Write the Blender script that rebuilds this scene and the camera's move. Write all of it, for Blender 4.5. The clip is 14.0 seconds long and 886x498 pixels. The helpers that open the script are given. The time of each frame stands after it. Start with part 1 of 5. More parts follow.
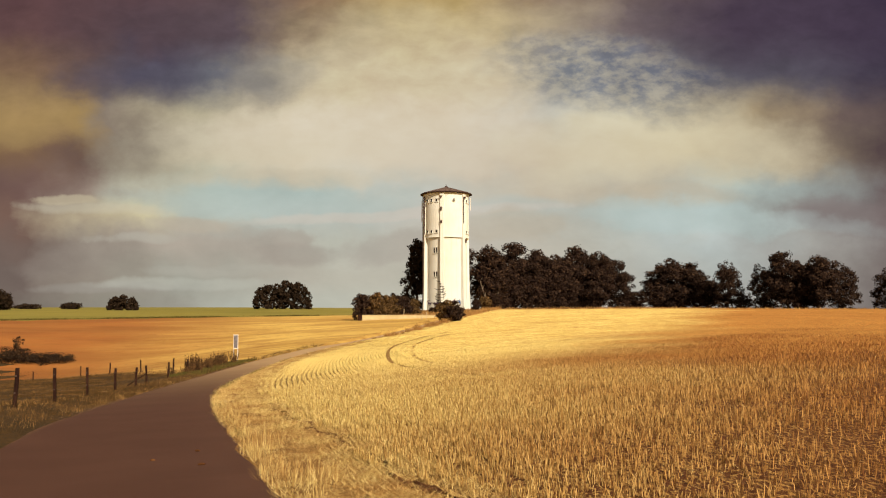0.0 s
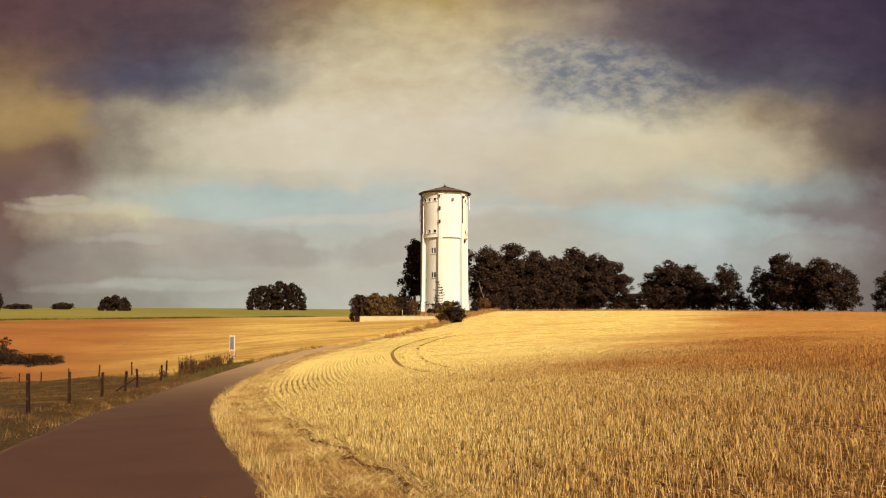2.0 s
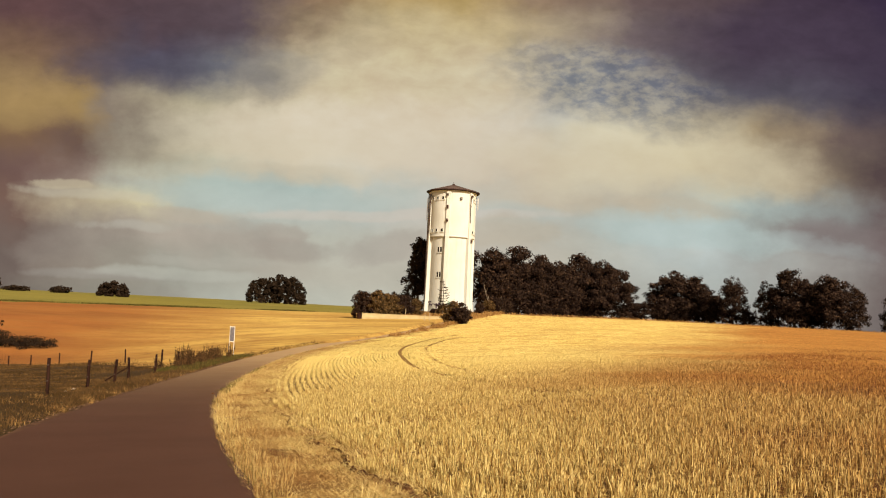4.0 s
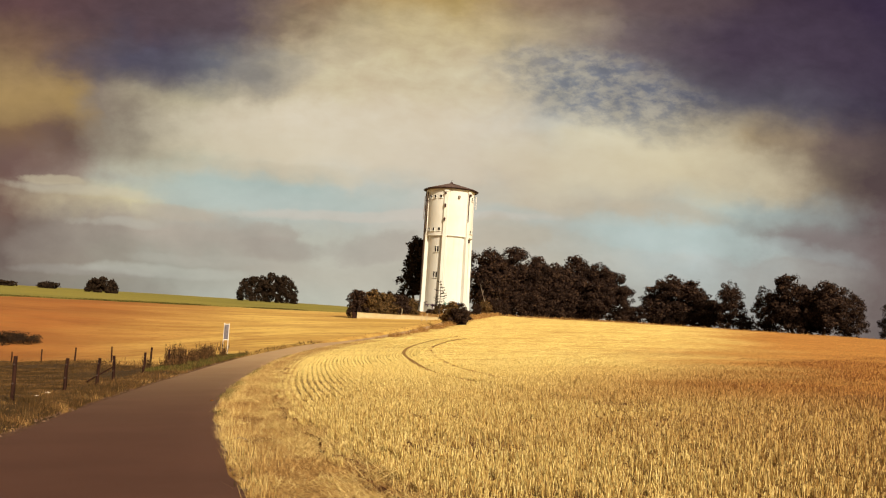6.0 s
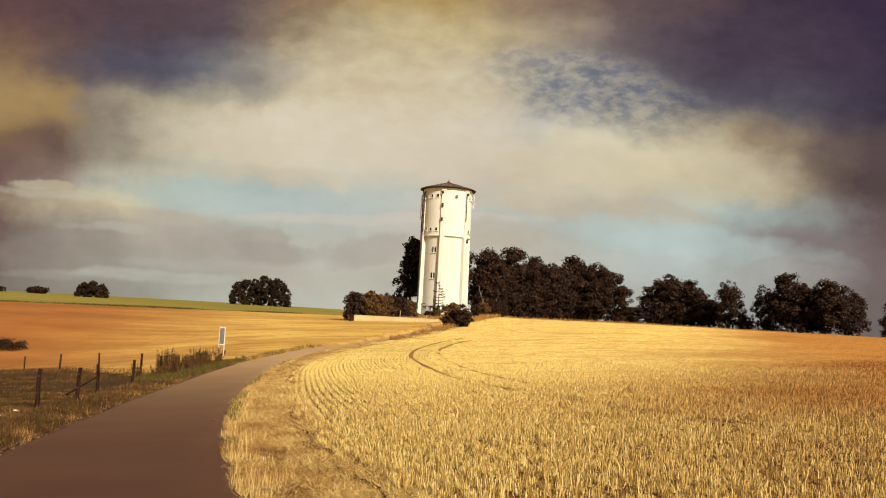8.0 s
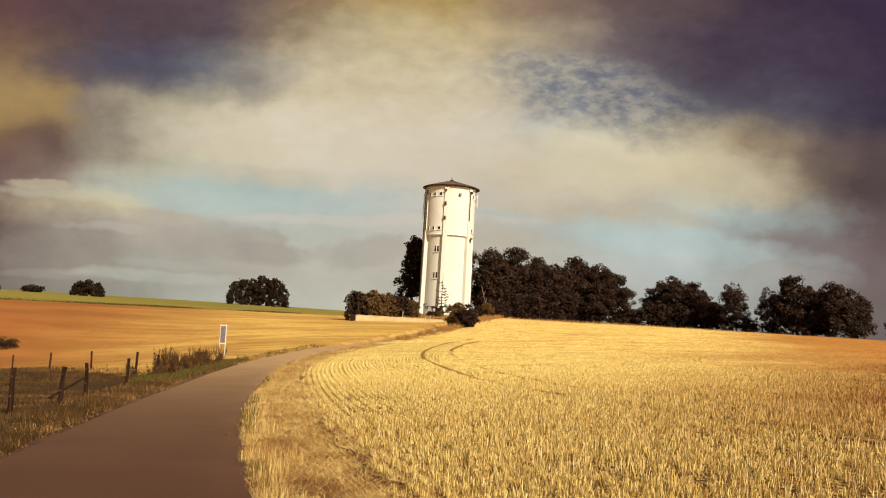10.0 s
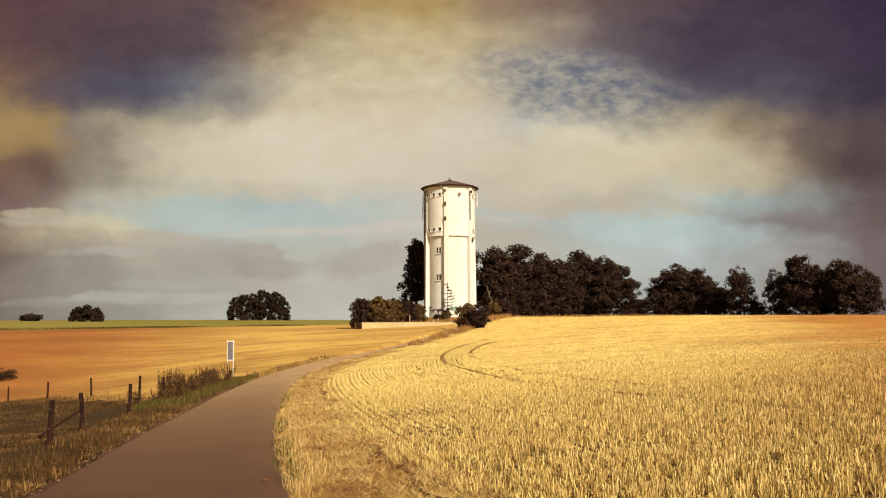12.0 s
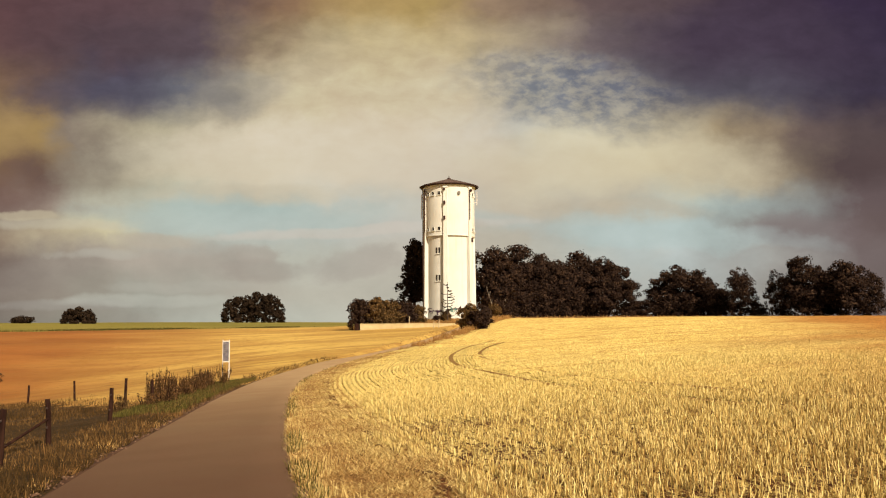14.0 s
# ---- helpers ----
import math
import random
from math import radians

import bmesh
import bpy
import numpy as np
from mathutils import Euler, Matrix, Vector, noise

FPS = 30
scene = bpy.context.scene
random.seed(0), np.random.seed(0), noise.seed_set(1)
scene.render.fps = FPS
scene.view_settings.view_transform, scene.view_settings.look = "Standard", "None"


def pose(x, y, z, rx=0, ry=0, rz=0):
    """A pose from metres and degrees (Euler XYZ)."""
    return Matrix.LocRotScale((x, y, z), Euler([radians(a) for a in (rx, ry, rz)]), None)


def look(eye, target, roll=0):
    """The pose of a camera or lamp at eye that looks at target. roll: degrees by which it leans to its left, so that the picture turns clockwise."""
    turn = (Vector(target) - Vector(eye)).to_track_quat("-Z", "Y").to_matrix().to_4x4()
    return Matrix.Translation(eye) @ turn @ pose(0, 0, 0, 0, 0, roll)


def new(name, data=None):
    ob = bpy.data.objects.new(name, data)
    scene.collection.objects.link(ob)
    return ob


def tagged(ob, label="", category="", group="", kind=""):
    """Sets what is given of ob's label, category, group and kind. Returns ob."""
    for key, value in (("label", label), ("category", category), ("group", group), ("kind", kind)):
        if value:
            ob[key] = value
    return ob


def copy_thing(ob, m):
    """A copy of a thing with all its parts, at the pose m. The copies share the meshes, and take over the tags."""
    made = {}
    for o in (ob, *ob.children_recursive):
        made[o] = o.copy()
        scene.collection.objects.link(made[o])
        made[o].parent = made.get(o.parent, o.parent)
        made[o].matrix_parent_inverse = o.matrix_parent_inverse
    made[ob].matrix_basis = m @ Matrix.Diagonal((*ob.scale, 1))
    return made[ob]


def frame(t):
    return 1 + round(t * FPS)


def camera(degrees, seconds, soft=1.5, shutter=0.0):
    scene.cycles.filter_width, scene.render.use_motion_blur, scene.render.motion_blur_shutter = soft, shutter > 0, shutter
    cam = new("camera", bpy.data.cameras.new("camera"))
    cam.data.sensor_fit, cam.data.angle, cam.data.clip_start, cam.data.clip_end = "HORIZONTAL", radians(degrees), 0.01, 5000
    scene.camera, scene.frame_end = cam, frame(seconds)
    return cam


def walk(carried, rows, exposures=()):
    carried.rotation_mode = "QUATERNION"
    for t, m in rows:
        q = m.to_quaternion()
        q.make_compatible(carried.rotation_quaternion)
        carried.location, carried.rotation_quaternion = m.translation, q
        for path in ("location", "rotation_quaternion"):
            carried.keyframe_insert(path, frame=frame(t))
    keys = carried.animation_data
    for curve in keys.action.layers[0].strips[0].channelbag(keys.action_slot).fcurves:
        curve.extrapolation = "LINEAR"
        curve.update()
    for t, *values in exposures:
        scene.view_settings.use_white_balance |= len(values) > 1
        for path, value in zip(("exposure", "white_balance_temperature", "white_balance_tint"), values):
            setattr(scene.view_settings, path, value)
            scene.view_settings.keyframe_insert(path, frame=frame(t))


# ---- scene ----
cam = camera(51.0, 14.0, 1.1)
# seconds, eye, yaw to the left, pitch up, roll
PATH = [
    (0, (0, 0, 1.55), 1.432, 4.975, -0.062),
    (0.5, (-0.342, 1.089, 1.539), 1.314, 5.001, -0.028),
    (1, (-0.689, 2.095, 1.52), 1.181, 5.043, -0.028),
    (1.5, (-1.025, 3.147, 1.513), 1.116, 5.042, -0.002),
    (2, (-1.366, 4.164, 1.513), 1.028, 5.089, 0.128),
    (2.5, (-1.682, 5.191, 1.507), 1.121, 5.092, 1.78),
    (3, (-2.041, 6.285, 1.484), 1.277, 5.096, 2.36),
    (3.2, (-2.163, 6.705, 1.467), 1.264, 5.121, 2.365),
    (5.3, (-3.642, 11.475, 1.312), 0.836, 5.213, 3.448),
    (5.5, (-3.81, 11.96, 1.296), 0.7, 5.241, 3.324),
    (6, (-4.198, 13.15, 1.266), 0.548, 5.282, 3.51),
    (6.5, (-4.544, 14.303, 1.265), 0.375, 5.34, 3.4),
    (7, (-4.897, 15.485, 1.232), 0.247, 5.392, 3.471),
    (7.5, (-5.252, 16.681, 1.207), 0.153, 5.398, 3.133),
    (8, (-5.604, 17.85, 1.193), 0.049, 5.449, 3.017),
    (8.2, (-5.748, 18.287, 1.19), 0.042, 5.449, 2.608),
    (10.3, (-7.133, 22.851, 0.952), -0.14, 5.616, 3.386),
    (10.5, (-7.262, 23.306, 0.949), -0.223, 5.688, 1.899),
    (11, (-7.588, 24.44, 0.921), -0.529, 5.745, -0.235),
    (11.5, (-7.947, 25.41, 0.898), -0.583, 5.748, -0.238),
    (12, (-8.223, 26.362, 0.879), -0.333, 5.773, -0.317),
    (12.5, (-8.528, 27.445, 0.832), -0.277, 5.791, -0.341),
    (13, (-8.772, 28.559, 0.799), -0.263, 5.828, -0.363),
    (13.5, (-9.07, 29.655, 0.75), -0.427, 5.87, -0.349),
    (14, (-9.298, 30.766, 0.72), -0.684, 5.931, -0.364),
]


def aim(eye, yaw, pitch, roll):
    """A camera pose from a heading (degrees to the left of +y), a pitch and a lean."""
    a, b = radians(yaw), radians(pitch)
    way = Vector((-math.sin(a) * math.cos(b), math.cos(a) * math.cos(b), math.sin(b)))
    return look(eye, Vector(eye) + 2 * way, roll)


walk(cam, [(t, aim(eye, yaw, pitch, roll)) for t, eye, yaw, pitch, roll in PATH])

# ---- light and sky ----
SUN_AZ, SUN_EL = radians(150), radians(31)      # from +y, clockwise; the sun stands behind the camera to its right
TO_SUN = Vector((math.sin(SUN_AZ) * math.cos(SUN_EL), math.cos(SUN_AZ) * math.cos(SUN_EL), math.sin(SUN_EL)))
sun = new("sun", bpy.data.lights.new("sun", "SUN"))
sun.data.energy, sun.data.angle, sun.data.color = 6.05, radians(0.6), (1.0, 0.858, 0.66)
sun.matrix_world = look((0, 0, 60), Vector((0, 0, 60)) - TO_SUN)
scene.view_settings.exposure = 0.0


def lin(r, g, b):
    """Display colour (0 to 255) as linear RGBA."""
    return tuple((c / 255 / 12.92) if c <= 10 else ((c / 255 + 0.055) / 1.055) ** 2.4 for c in (r, g, b)) + (1.0,)


class Nodes:
    """Short hand for node trees."""

    def __init__(self, tree):
        self.tree = tree
        tree.nodes.clear()

    def add(self, kind, **given):
        node = self.tree.nodes.new(kind)
        for key, value in given.items():
            if key == "operation":
                node.operation = value
            elif key == "blend":
                node.blend_type = value
        return node

    def put(self, socket, value):
        if isinstance(value, bpy.types.NodeSocket):
            self.tree.links.new(value, socket)
        elif value is not None:
            socket.default_value = value

    def math(self, op, a, b=None, c=None, clamp=False):
        n = self.add("ShaderNodeMath", operation=op)
        n.use_clamp = clamp
        for s, v in zip(n.inputs, (a, b, c)):
            self.put(s, v)
        return n.outputs[0]

    def mix(self, f, a, b, blend="MIX"):
        n = self.add("ShaderNodeMixRGB", blend=blend)
        for s, v in zip(n.inputs, (f, a, b)):
            self.put(s, v)
        return n.outputs[0]

    def ramp(self, f, stops, smooth=False):
        n = self.add("ShaderNodeValToRGB")
        n.color_ramp.interpolation = "EASE" if smooth else "LINEAR"
        e = n.color_ramp.elements
        while len(e) < len(stops):
            e.new(0.5)
        for k, (p, c) in enumerate(stops):
            e[k].position = p
            e[k].color = c if len(c) == 4 else (*c, 1)
        self.put(n.inputs[0], f)
        return n.outputs[0]

    def noise(self, vec, scale, detail=4, rough=0.55, distort=0.0, color=False):
        n = self.add("ShaderNodeTexNoise")
        self.put(n.inputs["Vector"], vec)
        n.inputs["Scale"].default_value, n.inputs["Detail"].default_value = scale, detail
        n.inputs["Roughness"].default_value, n.inputs["Distortion"].default_value = rough, distort
        return n.outputs[1 if color else 0]

    def mapping(self, vec, scale=(1, 1, 1), rot=(0, 0, 0), loc=(0, 0, 0)):
        n = self.add("ShaderNodeMapping")
        self.put(n.inputs[0], vec)
        n.inputs[1].default_value, n.inputs[2].default_value, n.inputs[3].default_value = loc, rot, scale
        return n.outputs[0]

    def step(self, v, lo, hi):
        n = self.add("ShaderNodeMapRange")
        n.interpolation_type = "SMOOTHSTEP"
        self.put(n.inputs[0], v)
        n.inputs[1].default_value, n.inputs[2].default_value = lo, hi
        return n.outputs[0]

    def join(self, x, y, z=0.0):
        n = self.add("ShaderNodeCombineXYZ")
        for s, v in zip(n.inputs, (x, y, z)):
            self.put(s, v)
        return n.outputs[0]


def build_sky():
    world = bpy.data.worlds.new("sky")
    scene.world = world
    world.use_nodes = True
    n = Nodes(world.node_tree)
    d = n.add("ShaderNodeTexCoord").outputs["Generated"]
    s = n.add("ShaderNodeSeparateXYZ")
    n.put(s.inputs[0], d)
    x, y, z = s.outputs
    ahead = n.math("MAXIMUM", y, 0.12)
    u0, v0 = n.math("DIVIDE", x, ahead), n.math("DIVIDE", z, ahead)
    flat = n.join(u0, v0)
    # cloud edges are torn by several sizes of noise
    big = n.noise(n.mapping(flat, (1, 1.25, 1)), 11, 7, 0.58)
    big2 = n.noise(n.mapping(flat, (1, 1.25, 1), loc=(3.7, 1.3, 0)), 11, 7, 0.58)
    u = n.math("MULTIPLY_ADD", n.math("SUBTRACT", big, 0.5), 0.15, u0)
    v = n.math("MULTIPLY_ADD", n.math("SUBTRACT", big2, 0.5), 0.060, v0)
    calm = n.math("MULTIPLY_ADD", n.math("SUBTRACT", big2, 0.5), 0.022, v0)
    across = n.math("MULTIPLY_ADD", u, 1.048, 0.512)

    def band(*stops):
        return n.ramp(across, [(p, lin(*c)) for p, c in stops])

    # bands of cloud from the top of the view down to the skyline: place across, colour
    rows = [
        (0.385, band((0, (92, 66, 68)), (0.16, (92, 70, 74)), (0.26, (96, 78, 80)), (0.34, (140, 110, 84)), (0.42, (168, 140, 92)), (0.50, (174, 148, 94)), (0.58, (150, 126, 102)), (0.70, (104, 86, 84)), (0.85, (70, 56, 68)), (1, (58, 46, 66)))),
        (0.335, band((0, (96, 70, 70)), (0.14, (84, 68, 74)), (0.24, (90, 76, 82)), (0.33, (150, 130, 104)), (0.42, (188, 168, 122)), (0.52, (194, 174, 130)), (0.60, (172, 156, 130)), (0.70, (120, 106, 104)), (0.84, (70, 58, 70)), (1, (56, 46, 66)))),
        (0.278, band((0, (124, 98, 76)), (0.07, (104, 84, 80)), (0.14, (78, 74, 90)), (0.22, (104, 104, 112)), (0.29, (160, 150, 132)), (0.40, (200, 184, 152)), (0.55, (204, 190, 162)), (0.63, (156, 152, 146)), (0.76, (112, 112, 119)), (1, (60, 52, 68)))),
        (0.233, band((0, (168, 136, 84)), (0.07, (160, 132, 86)), (0.12, (136, 122, 108)), (0.20, (180, 170, 142)), (0.30, (216, 202, 174)), (0.48, (216, 200, 176)), (0.62, (198, 194, 180)), (0.75, (216, 202, 164)), (0.86, (162, 144, 115)), (0.94, (106, 90, 85)), (1, (88, 74, 74)))),
        (0.191, band((0, (124, 96, 72)), (0.06, (108, 86, 76)), (0.13, (152, 142, 124)), (0.22, (194, 184, 154)), (0.33, (208, 194, 162)), (0.50, (204, 190, 168)), (0.62, (200, 186, 164)), (0.76, (208, 194, 158)), (0.88, (150, 134, 112)), (1, (86, 71, 71)))),
        (0.154, band((0, (111, 86, 79)), (0.08, (152, 135, 122)), (0.15, (184, 182, 163)), (0.23, (172, 182, 170)), (0.32, (172, 184, 176)), (0.45, (195, 195, 184)), (0.60, (197, 186, 165)), (0.72, (178, 171, 156)), (0.82, (175, 188, 182)), (1, (103, 88, 88)))),
        (0.128, band((0, (120, 94, 83)), (0.07, (178, 163, 137)), (0.13, (208, 197, 160)), (0.19, (175, 175, 160)), (0.32, (182, 190, 182)), (0.46, (197, 193, 182)), (0.60, (184, 184, 173)), (0.78, (178, 193, 188)), (0.89, (143, 139, 133)), (1, (105, 90, 88)))),
        (0.092, band((0, (113, 96, 88)), (0.10, (158, 147, 134)), (0.20, (178, 168, 154)), (0.28, (167, 160, 148)), (0.36, (188, 188, 174)), (0.50, (190, 182, 168)), (0.62, (188, 184, 170)), (0.78, (182, 190, 186)), (0.89, (160, 158, 152)), (1, (118, 105, 103)))),
        (0.060, band((0, (112, 98, 91)), (0.07, (144, 133, 121)), (0.14, (152, 145, 132)), (0.20, (167, 165, 152)), (0.29, (176, 169, 155)), (0.38, (184, 180, 165)), (0.60, (184, 178, 164)), (0.80, (175, 180, 175)), (0.90, (150, 146, 139)), (1, (113, 101, 98)))),
        (0.020, band((0, (113, 102, 94)), (0.10, (144, 139, 126)), (0.17, (154, 150, 138)), (0.24, (173, 175, 163)), (0.40, (188, 188, 174)), (0.60, (180, 176, 164)), (0.80, (160, 156, 148)), (1, (111, 101, 98)))),
    ]
    col = rows[0][1]
    for (top, _), (low, colour) in zip(rows, rows[1:]):
        col = n.mix(n.step(v, top, low), col, colour)

    def puff(cu, cv, ru, rv, colour, weight=0.8, soft_from=1.25, soft_to=0.55, tilt=0.0):
        """One torn cloud or gap: place, radii, colour, weight, softness and slope."""
        nonlocal col
        a = n.math("POWER", n.math("DIVIDE", n.math("SUBTRACT", u, cu), ru), 2.0)
        at = n.math("MULTIPLY_ADD", n.math("SUBTRACT", u0, cu), tilt, cv)
        level = v if rv > 0.015 else calm
        b = n.math("POWER", n.math("DIVIDE", n.math("SUBTRACT", level, at), rv), 2.0)
        mask = n.step(n.math("ADD", a, b), soft_from, soft_to)
        col = n.mix(n.math("MULTIPLY", mask, weight), col, lin(*colour))

    # dark cloud along the top and blue-grey gaps under it
    puff(-0.375, 0.274, 0.085, 0.026, (88, 83, 94), 0.45, 1.6, 0.0)
    puff(-0.20, 0.281, 0.050, 0.022, (122, 120, 120), 0.5, 1.6, 0.0)
    puff(0.35, 0.322, 0.17, 0.058, (72, 60, 75), 0.6, 1.6, 0.0)
    # the large bright cloud in two lobes, each with a soft shaded foot
    puff(-0.075, 0.279, 0.125, 0.075, (206, 192, 160), 0.5, 1.6, 0.1)
    puff(-0.135, 0.206, 0.205, 0.046, (216, 205, 184), 0.6, 1.4, 0.2)
    puff(0.205, 0.194, 0.165, 0.046, (212, 201, 172), 0.6, 1.5, 0.2)
    puff(0.205, 0.142, 0.10, 0.014, (192, 178, 154), 0.55, 1.5, 0.2)
    puff(-0.20, 0.165, 0.12, 0.012, (200, 187, 162), 0.5, 1.5, 0.2)
    # ochre cloud with a brown foot
    puff(-0.500, 0.239, 0.080, 0.042, (154, 129, 90), 0.6, 1.5, 0.1)
    puff(-0.475, 0.174, 0.085, 0.022, (116, 94, 86), 0.3, 1.6, 0.0)
    # clear gaps
    puff(-0.215, 0.141, 0.170, 0.021, (176, 190, 184), 0.6, 1.6, 0.1)
    puff(0.275, 0.118, 0.150, 0.017, (180, 194, 190), 0.65, 1.5, 0.2, -0.05)
    puff(0.05, 0.134, 0.05, 0.014, (186, 192, 184), 0.5, 1.5, 0.2)
    # thin bright streaks and low grey banks
    puff(-0.06, 0.126, 0.165, 0.007, (204, 195, 182), 0.6, 1.4, 0.3, 0.055)
    puff(-0.405, 0.133, 0.070, 0.0062, (198, 190, 168), 0.55, 1.7, 0.0, -0.06)
    puff(-0.435, 0.144, 0.035, 0.0055, (196, 184, 156), 0.6, 1.4, 0.3, -0.03)
    puff(-0.30, 0.114, 0.060, 0.010, (182, 170, 152), 0.6, 1.4, 0.3, -0.10)
    puff(-0.430, 0.076, 0.070, 0.018, (138, 128, 119), 0.35, 1.6, 0.0)
    puff(-0.36, 0.098, 0.050, 0.006, (184, 180, 166), 0.5, 1.6, 0.1)
    puff(-0.27, 0.064, 0.075, 0.006, (178, 174, 161), 0.5, 1.6, 0.1)
    puff(-0.38, 0.046, 0.090, 0.006, (160, 154, 145), 0.5, 1.6, 0.1)
    puff(-0.195, 0.080, 0.060, 0.014, (160, 150, 139), 0.6, 1.35, 0.3)
    puff(-0.19, 0.098, 0.030, 0.012, (168, 158, 146), 0.55, 1.35, 0.3)
    puff(-0.085, 0.089, 0.055, 0.018, (168, 159, 148), 0.55, 1.4, 0.3)
    puff(0.04, 0.114, 0.050, 0.020, (186, 174, 153), 0.5, 1.4, 0.3)
    puff(0.405, 0.122, 0.075, 0.024, (128, 116, 116), 0.45, 1.6, 0.1)
    puff(-0.31, 0.050, 0.090, 0.007, (188, 188, 175), 0.5, 1.5, 0.2)
    # mottled flakes across the blue gap
    fine = n.noise(n.mapping(flat, (1, 1.7, 1), (0, 0, -0.2)), 50, 5, 0.6, 0.12)
    a = n.math("POWER", n.math("DIVIDE", n.math("SUBTRACT", u, 0.170), 0.135), 2.0)
    b = n.math("POWER", n.math("DIVIDE", n.math("SUBTRACT", v, n.math("MULTIPLY_ADD", u0, -0.18, 0.304)), 0.042), 2.0)
    spot = n.step(n.math("ADD", a, b), 1.7, 0.0)
    flakes = n.mix(n.step(u, 0.10, 0.32), n.mix(n.step(fine, 0.34, 0.66), lin(108, 116, 130), lin(176, 170, 154)), n.mix(n.step(fine, 0.34, 0.66), lin(84, 82, 98), lin(126, 118, 116)))
    col = n.mix(n.math("MULTIPLY", spot, 0.72), col, flakes)
    # soft billows, and finer wisps in the upper cloud
    billow = n.noise(n.mapping(flat, (1, 1.5, 1)), 9, 8, 0.55)
    col = n.mix(0.26, col, n.ramp(billow, [(0.25, (0.30, 0.30, 0.30, 1)), (0.75, (0.70, 0.70, 0.70, 1))]), "OVERLAY")
    ripple = n.noise(n.mapping(flat, (1, 1.8, 1), (0, 0, 0.12)), 30, 6, 0.6, 0.3)
    wisps = n.math("MULTIPLY_ADD", n.step(v0, 0.18, 0.30), 0.20, 0.07)
    col = n.mix(wisps, col, n.ramp(ripple, [(0.28, (0.28, 0.28, 0.28, 1)), (0.72, (0.74, 0.74, 0.74, 1))]), "OVERLAY")
    # the rest of the sky
    sky = n.add("ShaderNodeTexSky")
    sky.sky_type, sky.sun_disc, sky.sun_elevation, sky.sun_rotation = "NISHITA", False, SUN_EL, SUN_AZ
    rest = n.mix(1.0, sky.outputs[0], (0.06, 0.045, 0.030, 1), "MULTIPLY")
    puffs = n.step(n.noise(d, 2.6, 6, 0.6), 0.42, 0.62)
    rest = n.mix(puffs, rest, (0.74, 0.61, 0.45, 1))
    col = n.mix(n.step(y, 0.6, 0.82), rest, col)
    bg = n.add("ShaderNodeBackground")
    n.put(bg.inputs[0], col)
    bg.inputs[1].default_value = 1.0
    out = n.add("ShaderNodeOutputWorld")
    n.put(out.inputs[0], bg.outputs[0])


build_sky()


# ---- materials ----
def material(name, build, rough=0.85, bump=None, gloss=0.12):
    """build(n, p) returns the base colour socket and maybe a height socket."""
    m = bpy.data.materials.new(name)
    m.use_nodes = True
    n = Nodes(m.node_tree)
    p = n.add("ShaderNodeNewGeometry").outputs["Position"]
    b = n.add("ShaderNodeBsdfPrincipled")
    made = build(n, p)
    colour, height = made if isinstance(made, tuple) else (made, None)
    n.put(b.inputs["Base Color"], colour)
    b.inputs["Roughness"].default_value = rough
    b.inputs["Specular IOR Level"].default_value = gloss
    if height is not None:
        k = n.add("ShaderNodeBump")
        k.inputs["Strength"].default_value, k.inputs["Distance"].default_value = bump or (0.5, 0.02)
        n.put(k.inputs["Height"], height)
        n.put(b.inputs["Normal"], k.outputs[0])
    out = n.add("ShaderNodeOutputMaterial")
    n.put(out.inputs[0], b.outputs[0])
    return m


def island(n, stops):
    return n.ramp(n.add("ShaderNodeNewGeometry").outputs["Random Per Island"], stops)


def patchy(n, p, scale, a, b, lo=0.35, hi=0.65, detail=5):
    return n.mix(n.step(n.noise(p, scale, detail), lo, hi), a, b)


def vignette_ramp(n, p, a, b, lo, hi):
    """Broad, uneven change along a * x + b * y, for painting vignette darkening."""
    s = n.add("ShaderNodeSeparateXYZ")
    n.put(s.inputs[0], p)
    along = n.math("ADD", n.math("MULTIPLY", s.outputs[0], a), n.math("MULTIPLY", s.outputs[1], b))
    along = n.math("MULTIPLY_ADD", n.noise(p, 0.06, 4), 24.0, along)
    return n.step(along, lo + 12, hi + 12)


def field_vignette(n, p):
    """0 in the stubble's pale heart, 1 in redder painted vignette shade off the lane."""
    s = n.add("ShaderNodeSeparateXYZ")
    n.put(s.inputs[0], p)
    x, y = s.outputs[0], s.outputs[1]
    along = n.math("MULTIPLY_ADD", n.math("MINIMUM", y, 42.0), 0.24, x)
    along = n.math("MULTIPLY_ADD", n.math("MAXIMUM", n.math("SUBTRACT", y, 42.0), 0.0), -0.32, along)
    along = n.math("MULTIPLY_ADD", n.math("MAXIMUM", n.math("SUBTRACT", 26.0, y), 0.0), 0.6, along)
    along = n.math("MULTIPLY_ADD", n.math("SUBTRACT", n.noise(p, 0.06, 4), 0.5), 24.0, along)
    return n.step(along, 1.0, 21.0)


def bare_bands(n, p, c):
    """Broken darker bands along the field's own rows, where the straw lies thin."""
    band = n.noise(n.mapping(p, (0.055, 0.40, 0.2), (0, 0, -0.12)), 1.0, 5, 0.6)
    return n.mix(n.math("MULTIPLY", n.step(band, 0.54, 0.66), 0.55), c, (0.30, 0.145, 0.040, 1))


